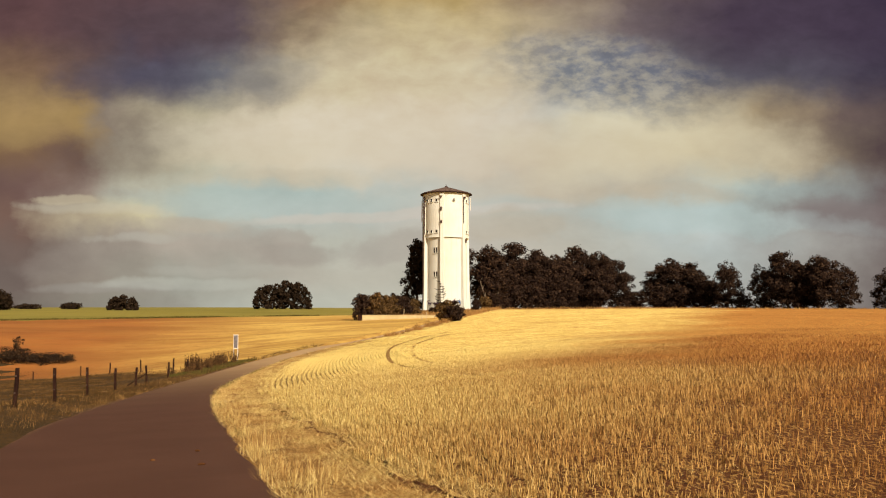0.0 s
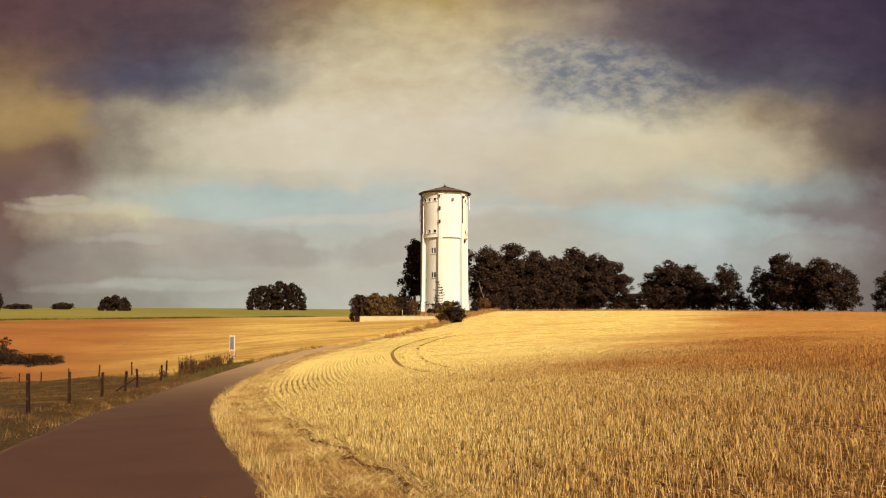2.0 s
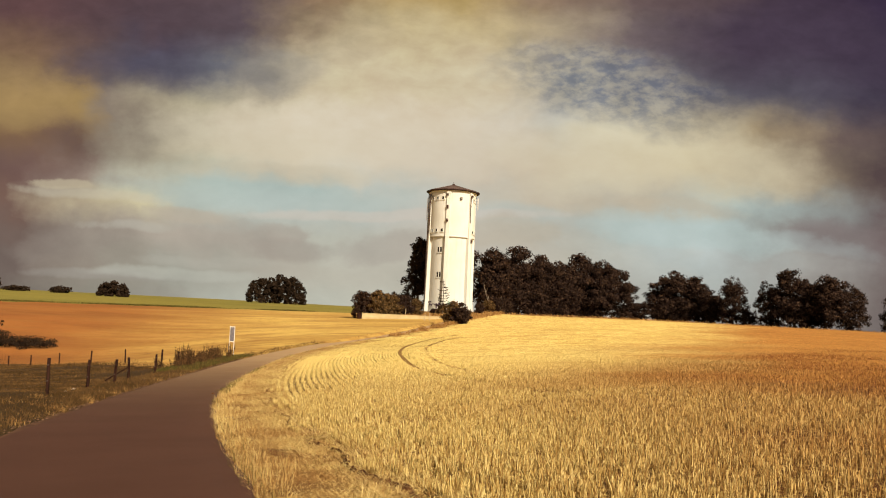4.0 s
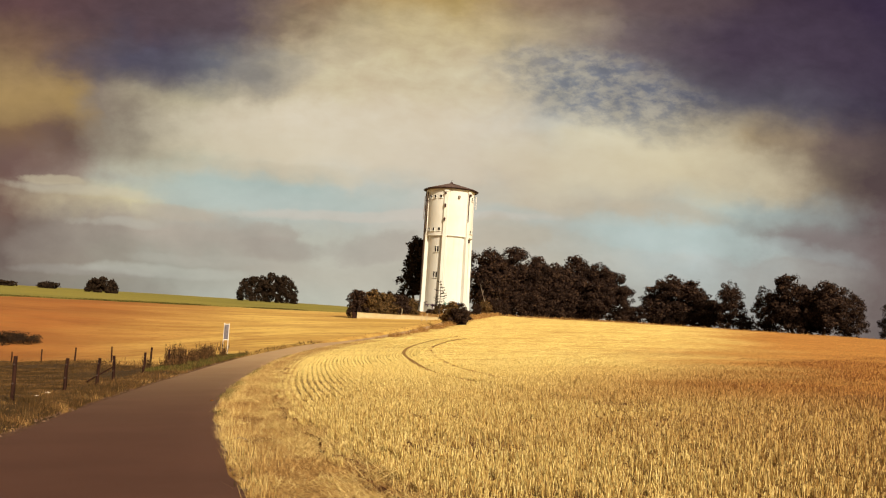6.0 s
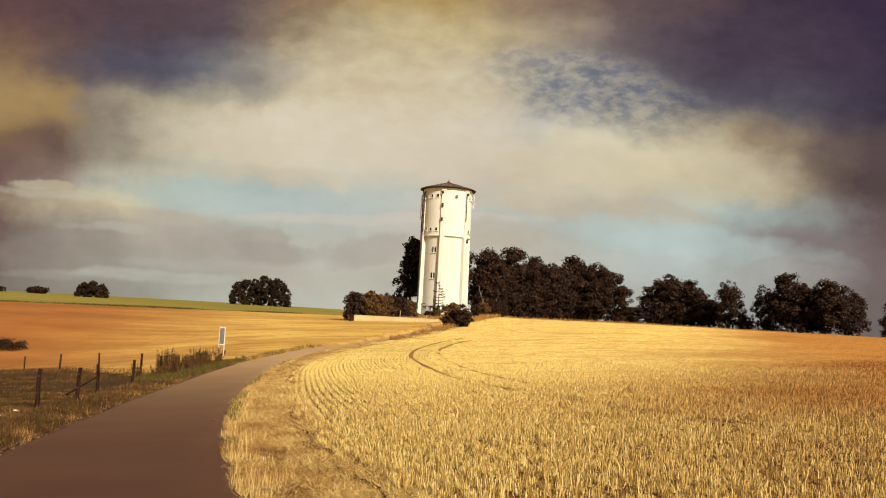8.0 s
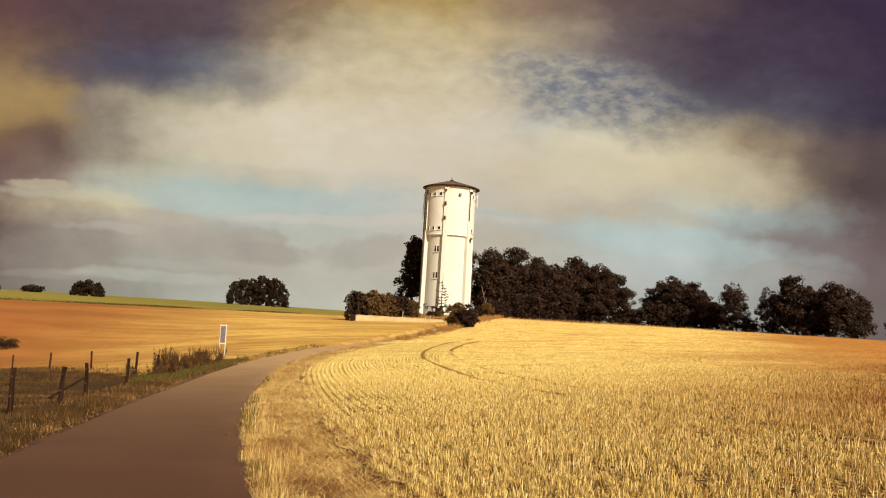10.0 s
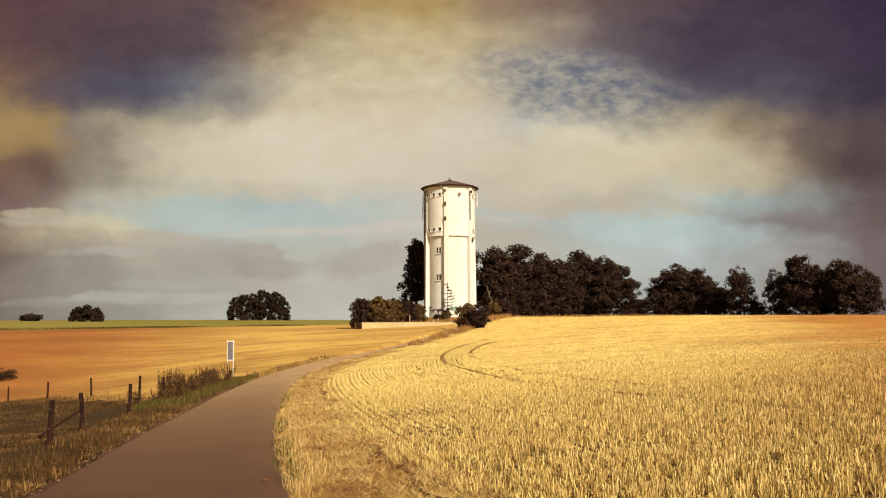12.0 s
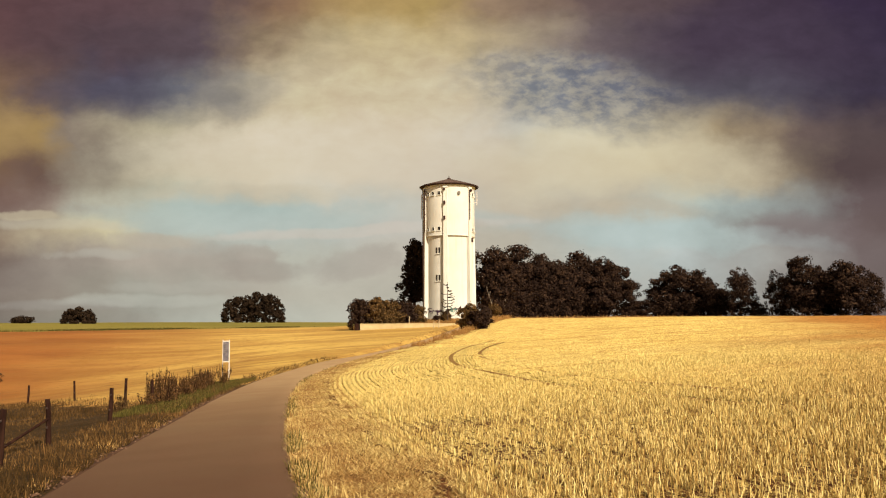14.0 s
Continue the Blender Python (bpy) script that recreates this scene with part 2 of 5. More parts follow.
def make_asphalt(n, p):
    """Dark worn asphalt; vignette shading put into the colour, paler further along the lane."""
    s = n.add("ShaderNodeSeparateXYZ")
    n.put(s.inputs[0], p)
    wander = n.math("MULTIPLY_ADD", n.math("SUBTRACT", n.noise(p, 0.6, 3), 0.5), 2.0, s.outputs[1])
    vignette_fade = n.step(wander, 23.0, 106.0)
    c = n.mix(vignette_fade, patchy(n, p, 0.5, (0.074, 0.030, 0.019, 1), (0.088, 0.037, 0.024, 1)), patchy(n, p, 0.4, (0.52, 0.35, 0.185, 1), (0.47, 0.30, 0.155, 1)))
    grain = n.noise(p, 90, 3)
    c = n.mix(0.14, c, n.ramp(grain, [(0.3, (0.035, 0.024, 0.019)), (0.7, (0.16, 0.095, 0.07))]))
    stain = n.step(n.noise(p, 1.1, 6, 0.7), 0.60, 0.75)
    return n.mix(n.math("MULTIPLY", stain, 0.10), c, (0.06, 0.04, 0.032, 1)), grain


def make_stubble_soil(n, p):
    """Red-brown soil, straw-hidden towards the hill; the near darkening is painted vignette."""
    c = patchy(n, p, 0.12, (0.64, 0.49, 0.155, 1), (0.73, 0.57, 0.20, 1))
    c = bare_bands(n, p, n.mix(field_vignette(n, p), c, (0.44, 0.20, 0.052, 1)))
    c = n.mix(n.math("MULTIPLY", n.step(n.noise(n.mapping(p, (0.5, 1.5, 1), (0, 0, 0.2)), 0.8, 6, 0.65), 0.5, 0.75), 0.4), c, (0.46, 0.28, 0.08, 1))
    h = n.noise(p, 14, 5, 0.7)
    cover = n.math("MULTIPLY", vignette_ramp(n, p, 0.0, 1.0, 34, 86), 0.26)
    flat_straw = n.math("ADD", n.noise(n.mapping(p, (9, 2.5, 3), (0, 0, 0.3)), 2.2, 5, 0.7), cover)
    c = n.mix(n.step(flat_straw, 0.48, 0.63), n.mix(n.step(h, 0.3, 0.6), (0.060, 0.020, 0.008, 1), (0.135, 0.050, 0.018, 1)), c)
    return c, h


def make_left_field(n, p):
    """Harvested straw in broad worked strips; vignette shading painted redder on its open side."""
    broad = n.noise(n.mapping(p, (0.6, 1, 1), (0, 0, 0.25)), 0.045, 7, 0.62)
    c = n.mix(n.step(broad, 0.40, 0.60), (0.56, 0.345, 0.085, 1), (0.70, 0.465, 0.125, 1))
    c = n.mix(vignette_ramp(n, p, -1.0, -0.22, -8, 34), c, n.mix(n.step(broad, 0.38, 0.62), (0.27, 0.092, 0.024, 1), (0.38, 0.145, 0.036, 1)))
    strips = n.noise(n.mapping(p, (0.04, 0.34, 1), (0, 0, 0.32)), 1.0, 6, 0.62)
    c = n.mix(n.math("MULTIPLY", n.step(strips, 0.49, 0.63), 0.46), c, (0.30, 0.135, 0.036, 1))
    worked = n.noise(n.mapping(p, (0.014, 0.105, 1), (0, 0, 0.22)), 1.0, 5, 0.6)
    c = n.mix(n.math("MULTIPLY", n.step(worked, 0.49, 0.60), 0.38), c, (0.35, 0.16, 0.042, 1))
    litter = n.noise(p, 0.9, 6, 0.7)
    c = n.mix(n.math("MULTIPLY", n.step(litter, 0.50, 0.68), 0.45), c, (0.24, 0.10, 0.028, 1))
    return c, n.noise(p, 6, 5, 0.7)


def make_green_field(n, p):
    c = patchy(n, p, 0.02, (0.20, 0.175, 0.035, 1), (0.27, 0.22, 0.045, 1))
    return patchy(n, p, 0.6, c, (0.22, 0.18, 0.04, 1), 0.4, 0.7), n.noise(p, 3, 5, 0.7)


def make_verge(n, p):
    c = patchy(n, p, 0.5, (0.056, 0.031, 0.010, 1), (0.085, 0.045, 0.014, 1))
    h = n.noise(p, 9, 5, 0.7)
    return n.mix(n.step(h, 0.4, 0.65), c, (0.03, 0.02, 0.009, 1)), h


def make_margin(n, p):
    """Trodden straw over red-brown soil."""
    c = patchy(n, p, 0.7, (0.50, 0.31, 0.10, 1), (0.36, 0.19, 0.058, 1))
    h = n.noise(p, 20, 5, 0.75)
    bare = n.math("MULTIPLY", n.step(n.noise(p, 0.8, 6, 0.65), 0.50, 0.64), 0.85)
    c = n.mix(bare, c, (0.15, 0.060, 0.020, 1))
    return n.mix(n.step(h, 0.38, 0.58), (0.16, 0.072, 0.024, 1), c), h


def make_white_render(n, p):
    c = patchy(n, p, 0.25, (0.71, 0.70, 0.64, 1), (0.66, 0.64, 0.565, 1), 0.3, 0.7)
    streak = n.noise(n.mapping(p, (1.2, 1.2, 0.06)), 1.0, 5, 0.6)
    c = n.mix(n.math("MULTIPLY", n.step(streak, 0.52, 0.75), 0.35), c, (0.55, 0.48, 0.36, 1))
    return c, n.noise(p, 12, 4)


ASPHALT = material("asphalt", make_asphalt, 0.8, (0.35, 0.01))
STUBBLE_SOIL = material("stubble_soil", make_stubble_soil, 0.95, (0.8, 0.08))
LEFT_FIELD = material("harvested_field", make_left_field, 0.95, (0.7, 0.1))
GREEN_FIELD = material("green_crop", make_green_field, 0.95, (0.7, 0.1))
VERGE = material("verge_soil", make_verge, 0.95, (0.8, 0.06))
MARGIN = material("margin_straw", make_margin, 0.95, (0.9, 0.05))
RENDER_WHITE = material("white_render", make_white_render, 0.85, (0.25, 0.02))
def evened(n, p, c, flat):
    """Past the near part of the field, mixes stalk colours towards one flat tone."""
    s = n.add("ShaderNodeSeparateXYZ")
    n.put(s.inputs[0], p)
    return n.mix(n.math("MULTIPLY", n.step(s.outputs[1], 33.0, 80.0), 0.7), c, flat)


STALK = material("stalk", lambda n, p: n.mix(field_vignette(n, p), evened(n, p, island(n, [(0, (0.18, 0.094, 0.027)), (0.28, (0.42, 0.268, 0.076)), (0.6, (0.65, 0.495, 0.172)), (0.85, (0.84, 0.685, 0.30)), (1, (0.45, 0.285, 0.084))]), (0.70, 0.56, 0.21, 1)),
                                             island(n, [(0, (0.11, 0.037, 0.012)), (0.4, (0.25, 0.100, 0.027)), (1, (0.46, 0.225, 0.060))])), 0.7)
STRAW = material("straw", lambda n, p: n.mix(n.step(n.noise(p, 0.7, 5, 0.65), 0.42, 0.62), island(n, [(0, (0.24, 0.125, 0.038)), (0.5, (0.54, 0.37, 0.125)), (1, (0.79, 0.63, 0.28))]), island(n, [(0, (0.16, 0.07, 0.022)), (0.6, (0.42, 0.245, 0.078)), (1, (0.70, 0.51, 0.20))])), 0.75)
GRASS = material("grass", lambda n, p: n.mix(n.step(n.noise(p, 0.55, 5, 0.6), 0.42, 0.62), island(n, [(0, (0.030, 0.016, 0.005)), (0.6, (0.056, 0.031, 0.009)), (1, (0.095, 0.050, 0.016))]),
                                             island(n, [(0, (0.065, 0.032, 0.011)), (0.5, (0.135, 0.072, 0.024)), (1, (0.23, 0.125, 0.042))])), 0.75)
VERGE_DRY = material("verge_dry_grass", lambda n, p: n.mix(n.step(n.noise(p, 0.45, 5, 0.6), 0.40, 0.62), island(n, [(0, (0.075, 0.034, 0.011)), (0.6, (0.18, 0.088, 0.028)), (1, (0.32, 0.18, 0.062))]), island(n, [(0, (0.18, 0.088, 0.027)), (0.6, (0.40, 0.225, 0.072)), (1, (0.62, 0.41, 0.15))])), 0.8)
DRY_GRASS = material("dry_grass", lambda n, p: island(n, [(0, (0.16, 0.075, 0.022)), (0.5, (0.30, 0.15, 0.045)), (1, (0.48, 0.29, 0.10))]), 0.8)
GREEN_GRASS = material("green_grass", lambda n, p: island(n, [(0, (0.030, 0.028, 0.006)), (0.6, (0.084, 0.070, 0.014)), (1, (0.17, 0.135, 0.034))]), 0.75)
LEAF = material("leaf", lambda n, p: island(n, [(0, (0.012, 0.0062, 0.0045)), (0.5, (0.025, 0.0130, 0.0085)), (0.85, (0.050, 0.027, 0.016)), (1, (0.085, 0.047, 0.026))]), 0.8)
LEAF_WARM = material("leaf_warm", lambda n, p: island(n, [(0, (0.034, 0.020, 0.008)), (0.5, (0.088, 0.050, 0.018)), (1, (0.19, 0.105, 0.036))]), 0.8)
LEAF_DARK = material("leaf_dark", lambda n, p: island(n, [(0, (0.014, 0.008, 0.005)), (1, (0.034, 0.020, 0.010))]), 0.8)
WEED = material("weed_brown", lambda n, p: island(n, [(0, (0.045, 0.024, 0.010)), (0.6, (0.11, 0.056, 0.020)), (1, (0.20, 0.10, 0.034))]), 0.8)
BARK = material("bark", lambda n, p: (patchy(n, p, 3, (0.05, 0.035, 0.025, 1), (0.10, 0.07, 0.05, 1)), n.noise(n.mapping(p, (6, 6, 1)), 2, 5)), 0.9, (0.8, 0.05))
PALE_BARK = material("pale_bark", lambda n, p: patchy(n, p, 2, (0.30, 0.25, 0.19, 1), (0.16, 0.12, 0.09, 1)), 0.9)
POST_WOOD = material("post_wood", lambda n, p: (patchy(n, n.mapping(p, (9, 9, 1.2)), 1.5, (0.016, 0.006, 0.004, 1), (0.038, 0.016, 0.010, 1)), n.noise(n.mapping(p, (30, 30, 2)), 1.5, 4)), 0.9, (0.6, 0.01))
STAKE_WOOD = material("pale_wood", lambda n, p: patchy(n, n.mapping(p, (6, 6, 1)), 2, (0.52, 0.42, 0.27, 1), (0.40, 0.31, 0.19, 1)), 0.85)
WIRE = material("wire", lambda n, p: patchy(n, p, 5, (0.08, 0.05, 0.04, 1), (0.05, 0.03, 0.025, 1)), 0.6)
SLATE = material("slate", lambda n, p: (patchy(n, p, 1.5, (0.10, 0.065, 0.055, 1), (0.15, 0.10, 0.085, 1)), n.noise(n.mapping(p, (2, 2, 9)), 1.5, 4)), 0.6, (0.5, 0.03))
FASCIA = material("fascia", lambda n, p: patchy(n, p, 2, (0.045, 0.025, 0.022, 1), (0.07, 0.04, 0.034, 1)), 0.7)
DARK_GLASS = material("dark_glass", lambda n, p: patchy(n, p, 2, (0.02, 0.016, 0.014, 1), (0.035, 0.028, 0.025, 1)), 0.12, None, 0.5)
GREY_METAL = material("grey_metal", lambda n, p: patchy(n, p, 3, (0.22, 0.19, 0.16, 1), (0.14, 0.12, 0.10, 1)), 0.55, None, 0.4)
SIGN_WHITE = material("sign_white", lambda n, p: patchy(n, p, 4, (0.78, 0.74, 0.68, 1), (0.62, 0.56, 0.50, 1)), 0.6)
SIGN_GREY = material("sign_grey", lambda n, p: patchy(n, p, 5, (0.20, 0.18, 0.20, 1), (0.11, 0.10, 0.12, 1)), 0.5, None, 0.4)
WALL_STONE = material("pale_concrete", lambda n, p: (n.mix(n.math("MULTIPLY", n.step(n.noise(n.mapping(p, (0.8, 0.8, 0.25)), 1.0, 5, 0.6), 0.45, 0.7), 0.6), patchy(n, p, 0.8, (0.56, 0.46, 0.26, 1), (0.48, 0.38, 0.20, 1)), (0.42, 0.31, 0.17, 1)), n.noise(p, 10, 4)), 0.9, (0.4, 0.03))
PAINT_BLUE = material("blue_paint", lambda n, p: patchy(n, p, 3, (0.05, 0.10, 0.26, 1), (0.08, 0.16, 0.32, 1)), 0.6)
PAINT_DARK = material("dark_paint", lambda n, p: patchy(n, p, 3, (0.05, 0.03, 0.05, 1), (0.10, 0.05, 0.09, 1)), 0.6)
PAINT_TEAL = material("teal_paint", lambda n, p: patchy(n, p, 3, (0.10, 0.26, 0.24, 1), (0.2, 0.36, 0.3, 1)), 0.6)
GRAVEL = material("gravel", lambda n, p: island(n, [(0, (0.10, 0.055, 0.034)), (0.6, (0.15, 0.082, 0.052)), (1, (0.26, 0.16, 0.10))]), 0.9)
DARK_SOIL = material("torn_soil", lambda n, p: (patchy(n, p, 5, (0.075, 0.027, 0.010, 1), (0.20, 0.085, 0.028, 1)), n.noise(p, 22, 5, 0.7)), 0.95, (0.9, 0.05))
RUT = material("crushed_straw", lambda n, p: (patchy(n, p, 3, (0.24, 0.13, 0.038, 1), (0.33, 0.19, 0.058, 1)), n.noise(p, 14, 4)), 0.95, (0.6, 0.04))
def make_far_stalk(n, p):
    c = n.mix(field_vignette(n, p), patchy(n, p, 0.15, (0.61, 0.485, 0.165, 1), (0.70, 0.575, 0.215, 1)), patchy(n, p, 0.15, (0.32, 0.145, 0.036, 1), (0.40, 0.195, 0.05, 1)))
    c = bare_bands(n, p, c)
    c = n.mix(n.math("MULTIPLY", n.step(n.noise(n.mapping(p, (0.25, 1.2, 1)), 1.2, 6, 0.65), 0.45, 0.72), 0.6), c, (0.42, 0.25, 0.07, 1))
    stalks = n.noise(n.mapping(p, (9, 9, 0.8)), 1.4, 4, 0.7)
    return n.mix(n.math("MULTIPLY", n.step(stalks, 0.62, 0.38), 0.7), c, (0.17, 0.085, 0.026, 1))


FAR_STALK = material("far_stalk", make_far_stalk, 0.9)
ROAD_DUST = material("road_dust", lambda n, p: (patchy(n, p, 2.5, (0.13, 0.066, 0.038, 1), (0.08, 0.040, 0.025, 1)), n.noise(p, 30, 4)), 0.95, (0.6, 0.02))


# ---- building helpers ----
RNG = np.random.default_rng(7)


def part(name, bm, mat, parent=None, label="", smooth=False):
    """Links a bmesh as one mesh object, under a thing or a part."""
    me = bpy.data.meshes.new(name)
    bm.to_mesh(me)
    bm.free()
    me.materials.append(mat)
    if smooth:
        me.polygons.foreach_set("use_smooth", [True] * len(me.polygons))
    ob = new(name, me)
    if parent is not None:
        ob.parent = parent
    if label:
        tagged(ob, label)
    return ob


def thing(name, at, label, category, group="", kind="", turn=0.0):
    ob = new(name)
    ob.empty_display_size = 0.3
    ob.matrix_basis = pose(at[0], at[1], at[2], 0, 0, turn)
    return tagged(ob, label, category, group, kind)


def sheet(name, verts, faces, mats, index=None, smooth=False):
    """A mesh from numpy arrays of corners and of equal-sized faces."""
    me = bpy.data.meshes.new(name)
    k = faces.shape[1]
    me.vertices.add(len(verts))
    me.vertices.foreach_set("co", np.asarray(verts, np.float32).ravel())
    me.loops.add(faces.size)
    me.loops.foreach_set("vertex_index", faces.astype(np.int32).ravel())
    me.polygons.add(len(faces))
    me.polygons.foreach_set("loop_start", np.arange(0, faces.size, k, dtype=np.int32))
    me.polygons.foreach_set("loop_total", np.full(len(faces), k, np.int32))
    for m in mats:
        me.materials.append(m)
    if index is not None:
        me.polygons.foreach_set("material_index", index.astype(np.int32))
    if smooth:
        me.polygons.foreach_set("use_smooth", np.ones(len(faces), bool))
    me.update()
    me.validate()
    return me


def box(bm, centre, size, turn=None, bevel=0.0):
    m = Matrix.Translation(centre) @ (turn.to_4x4() if turn is not None else Matrix.Identity(4)) @ Matrix.Diagonal((*size, 1))
    made = bmesh.ops.create_cube(bm, size=1.0, matrix=m)
    if bevel:
        edges = list({e for v in made["verts"] for e in v.link_edges})
        bmesh.ops.bevel(bm, geom=edges, offset=bevel, segments=1, affect="EDGES")


def rod(bm, a, b, ra, rb, sides=6):
    a, b = Vector(a), Vector(b)
    q = (b - a).to_track_quat("Z", "Y").to_matrix().to_4x4()
    m = Matrix.Translation((a + b) / 2) @ q
    bmesh.ops.create_cone(bm, cap_ends=True, segments=sides, radius1=ra, radius2=rb, depth=(b - a).length, matrix=m)


def lathe(bm, profile, sides, start=0.0, stop=2 * math.pi, close=True):
    """Turns a profile of (radius, z) about the z axis."""
    n = sides if close else sides + 1
    rings = []
    for r, z in profile:
        rings.append([bm.verts.new((r * math.sin(start + (stop - start) * k / sides), -r * math.cos(start + (stop - start) * k / sides), z)) for k in range(n)])
    for lo, hi in zip(rings, rings[1:]):
        for k in range(sides):
            j = (k + 1) % n
            bm.faces.new((lo[k], lo[j], hi[j], hi[k]))
    return rings


# ---- the land ----
COEF = np.array([-0.421, -0.51, 0.42, 2.949, -1.544, -0.834, 2.28, 0.389, 0.117, -1.168, 0.64, -0.101, 0.145, -0.543, 0.327, -0.164, 0.223, -0.208]).reshape(3, 6)


def soft(u, w):
    return w * np.log1p(np.exp(np.clip(u / w, -40, 40)))


def height(x, y):
    """Height of the land: a dip along the lane, rising to the tower's hill and to the skyline."""
    x, y = np.asarray(x, float), np.asarray(y, float)
    ys = [np.ones_like(y), soft(y + 5, 8) / 50, soft(y - 50, 12) / 50, soft(y - 100, 18) / 50, soft(y - 200, 25) / 50, soft(y - 320, 30) / 50]
    xs = [np.ones_like(x), np.tanh((x + 8) / 40), np.tanh((x + 8) / 160)]
    z = sum(COEF[i, j] * xs[i] * ys[j] for i in range(3) for j in range(6))
    z = z - 2.7 * np.exp(-(((x + 60) / 30) ** 2) - ((y - 120) / 40) ** 2) / (1 + np.exp((x + 30) / 4))
    z = z + 0.7 / (1 + np.exp(np.clip(-(y - 330) / 25, -30, 30))) / (1 + np.exp(np.clip((x + 45) / 10, -30, 30)))
    # the paddock's near end lies a little above the lane
    side = np.clip((x + 0.9 + 0.3 * y + 3.0) / 0.6, -30, 30)
    z = z + 0.9 / (1 + np.exp((y - 29) / 7)) / (1 + np.exp(side))
    return z + 1.1 * np.exp(-(((x + 8) / 20) ** 2) - ((y - 246) / 24) ** 2)


LANE = np.array([(-90, 26.5), (-40, 11.2), (-15, 3.6), (0, -0.9), (12, -4.5), (23, -8.0), (33, -10.75), (45, -13.2), (58, -15.25), (73, -17.3), (90, -18.75),
                 (104, -18.5), (113, -17.6), (122, -15.7), (132, -13.0), (148, -9.6), (174, -5.6), (205, -2.0), (240, 4.5), (300, 16.0), (500, 50.0), (2200, 200.0)])


def glide(knots, y):
    """A smooth x through knots of (y, x), and its slope dx/dy."""
    y = np.asarray(y, float)
    ky, kx = knots[:, 0], knots[:, 1]
    m = np.gradient(kx, ky)
    k = np.clip(np.searchsorted(ky, y) - 1, 0, len(ky) - 2)
    h = ky[k + 1] - ky[k]
    t = np.clip((y - ky[k]) / h, 0, 1)
    a, b, c, d = 2 * t**3 - 3 * t**2 + 1, t**3 - 2 * t**2 + t, -2 * t**3 + 3 * t**2, t**3 - t**2
    x = a * kx[k] + b * h * m[k] + c * kx[k + 1] + d * h * m[k + 1]
    s = (6 * t**2 - 6 * t) * (kx[k] - kx[k + 1]) / h + (3 * t**2 - 4 * t + 1) * m[k] + (3 * t**2 - 2 * t) * m[k + 1]
    return x, s


def lane(y):
    """x of the lane's middle and its slope dx/dy."""
    return glide(LANE, y)


def off_lane(x, y):
    """Distance from the lane's middle, to the right."""
    xc, s = lane(y)
    return (x - xc) / np.sqrt(1 + s * s)


HALF = 1.62           # half the lane's width
STAND = HALF + 1.75   # where the standing stubble begins


def left_half(y):
    """The lane is wider on its left where it begins."""
    return HALF + 0.7 / (1 + np.exp((np.asarray(y, float) - 26) / 4))


def torn(o, y):
    """Bare, torn soil here and there at the foot of the standing stubble."""
    wide = 0.18 * np.clip(np.sin(y * 0.8) + np.sin(y * 0.31 + 2) + 0.5 * np.sin(y * 2.7) + 0.35, 0, 1)
    return np.abs(o - STAND + 0.12 + 0.1 * np.sin(y * 1.9)) < wide


def pasture(x, y):
    return (y < 71 - 1.38 * (x + 22.5)) & (y < 160)


def sunk(y):
    """The lane lies in a shallow cutting past its bend."""
    return 0.25 / (1 + np.exp(-(np.asarray(y, float) - 119) / 2.5))


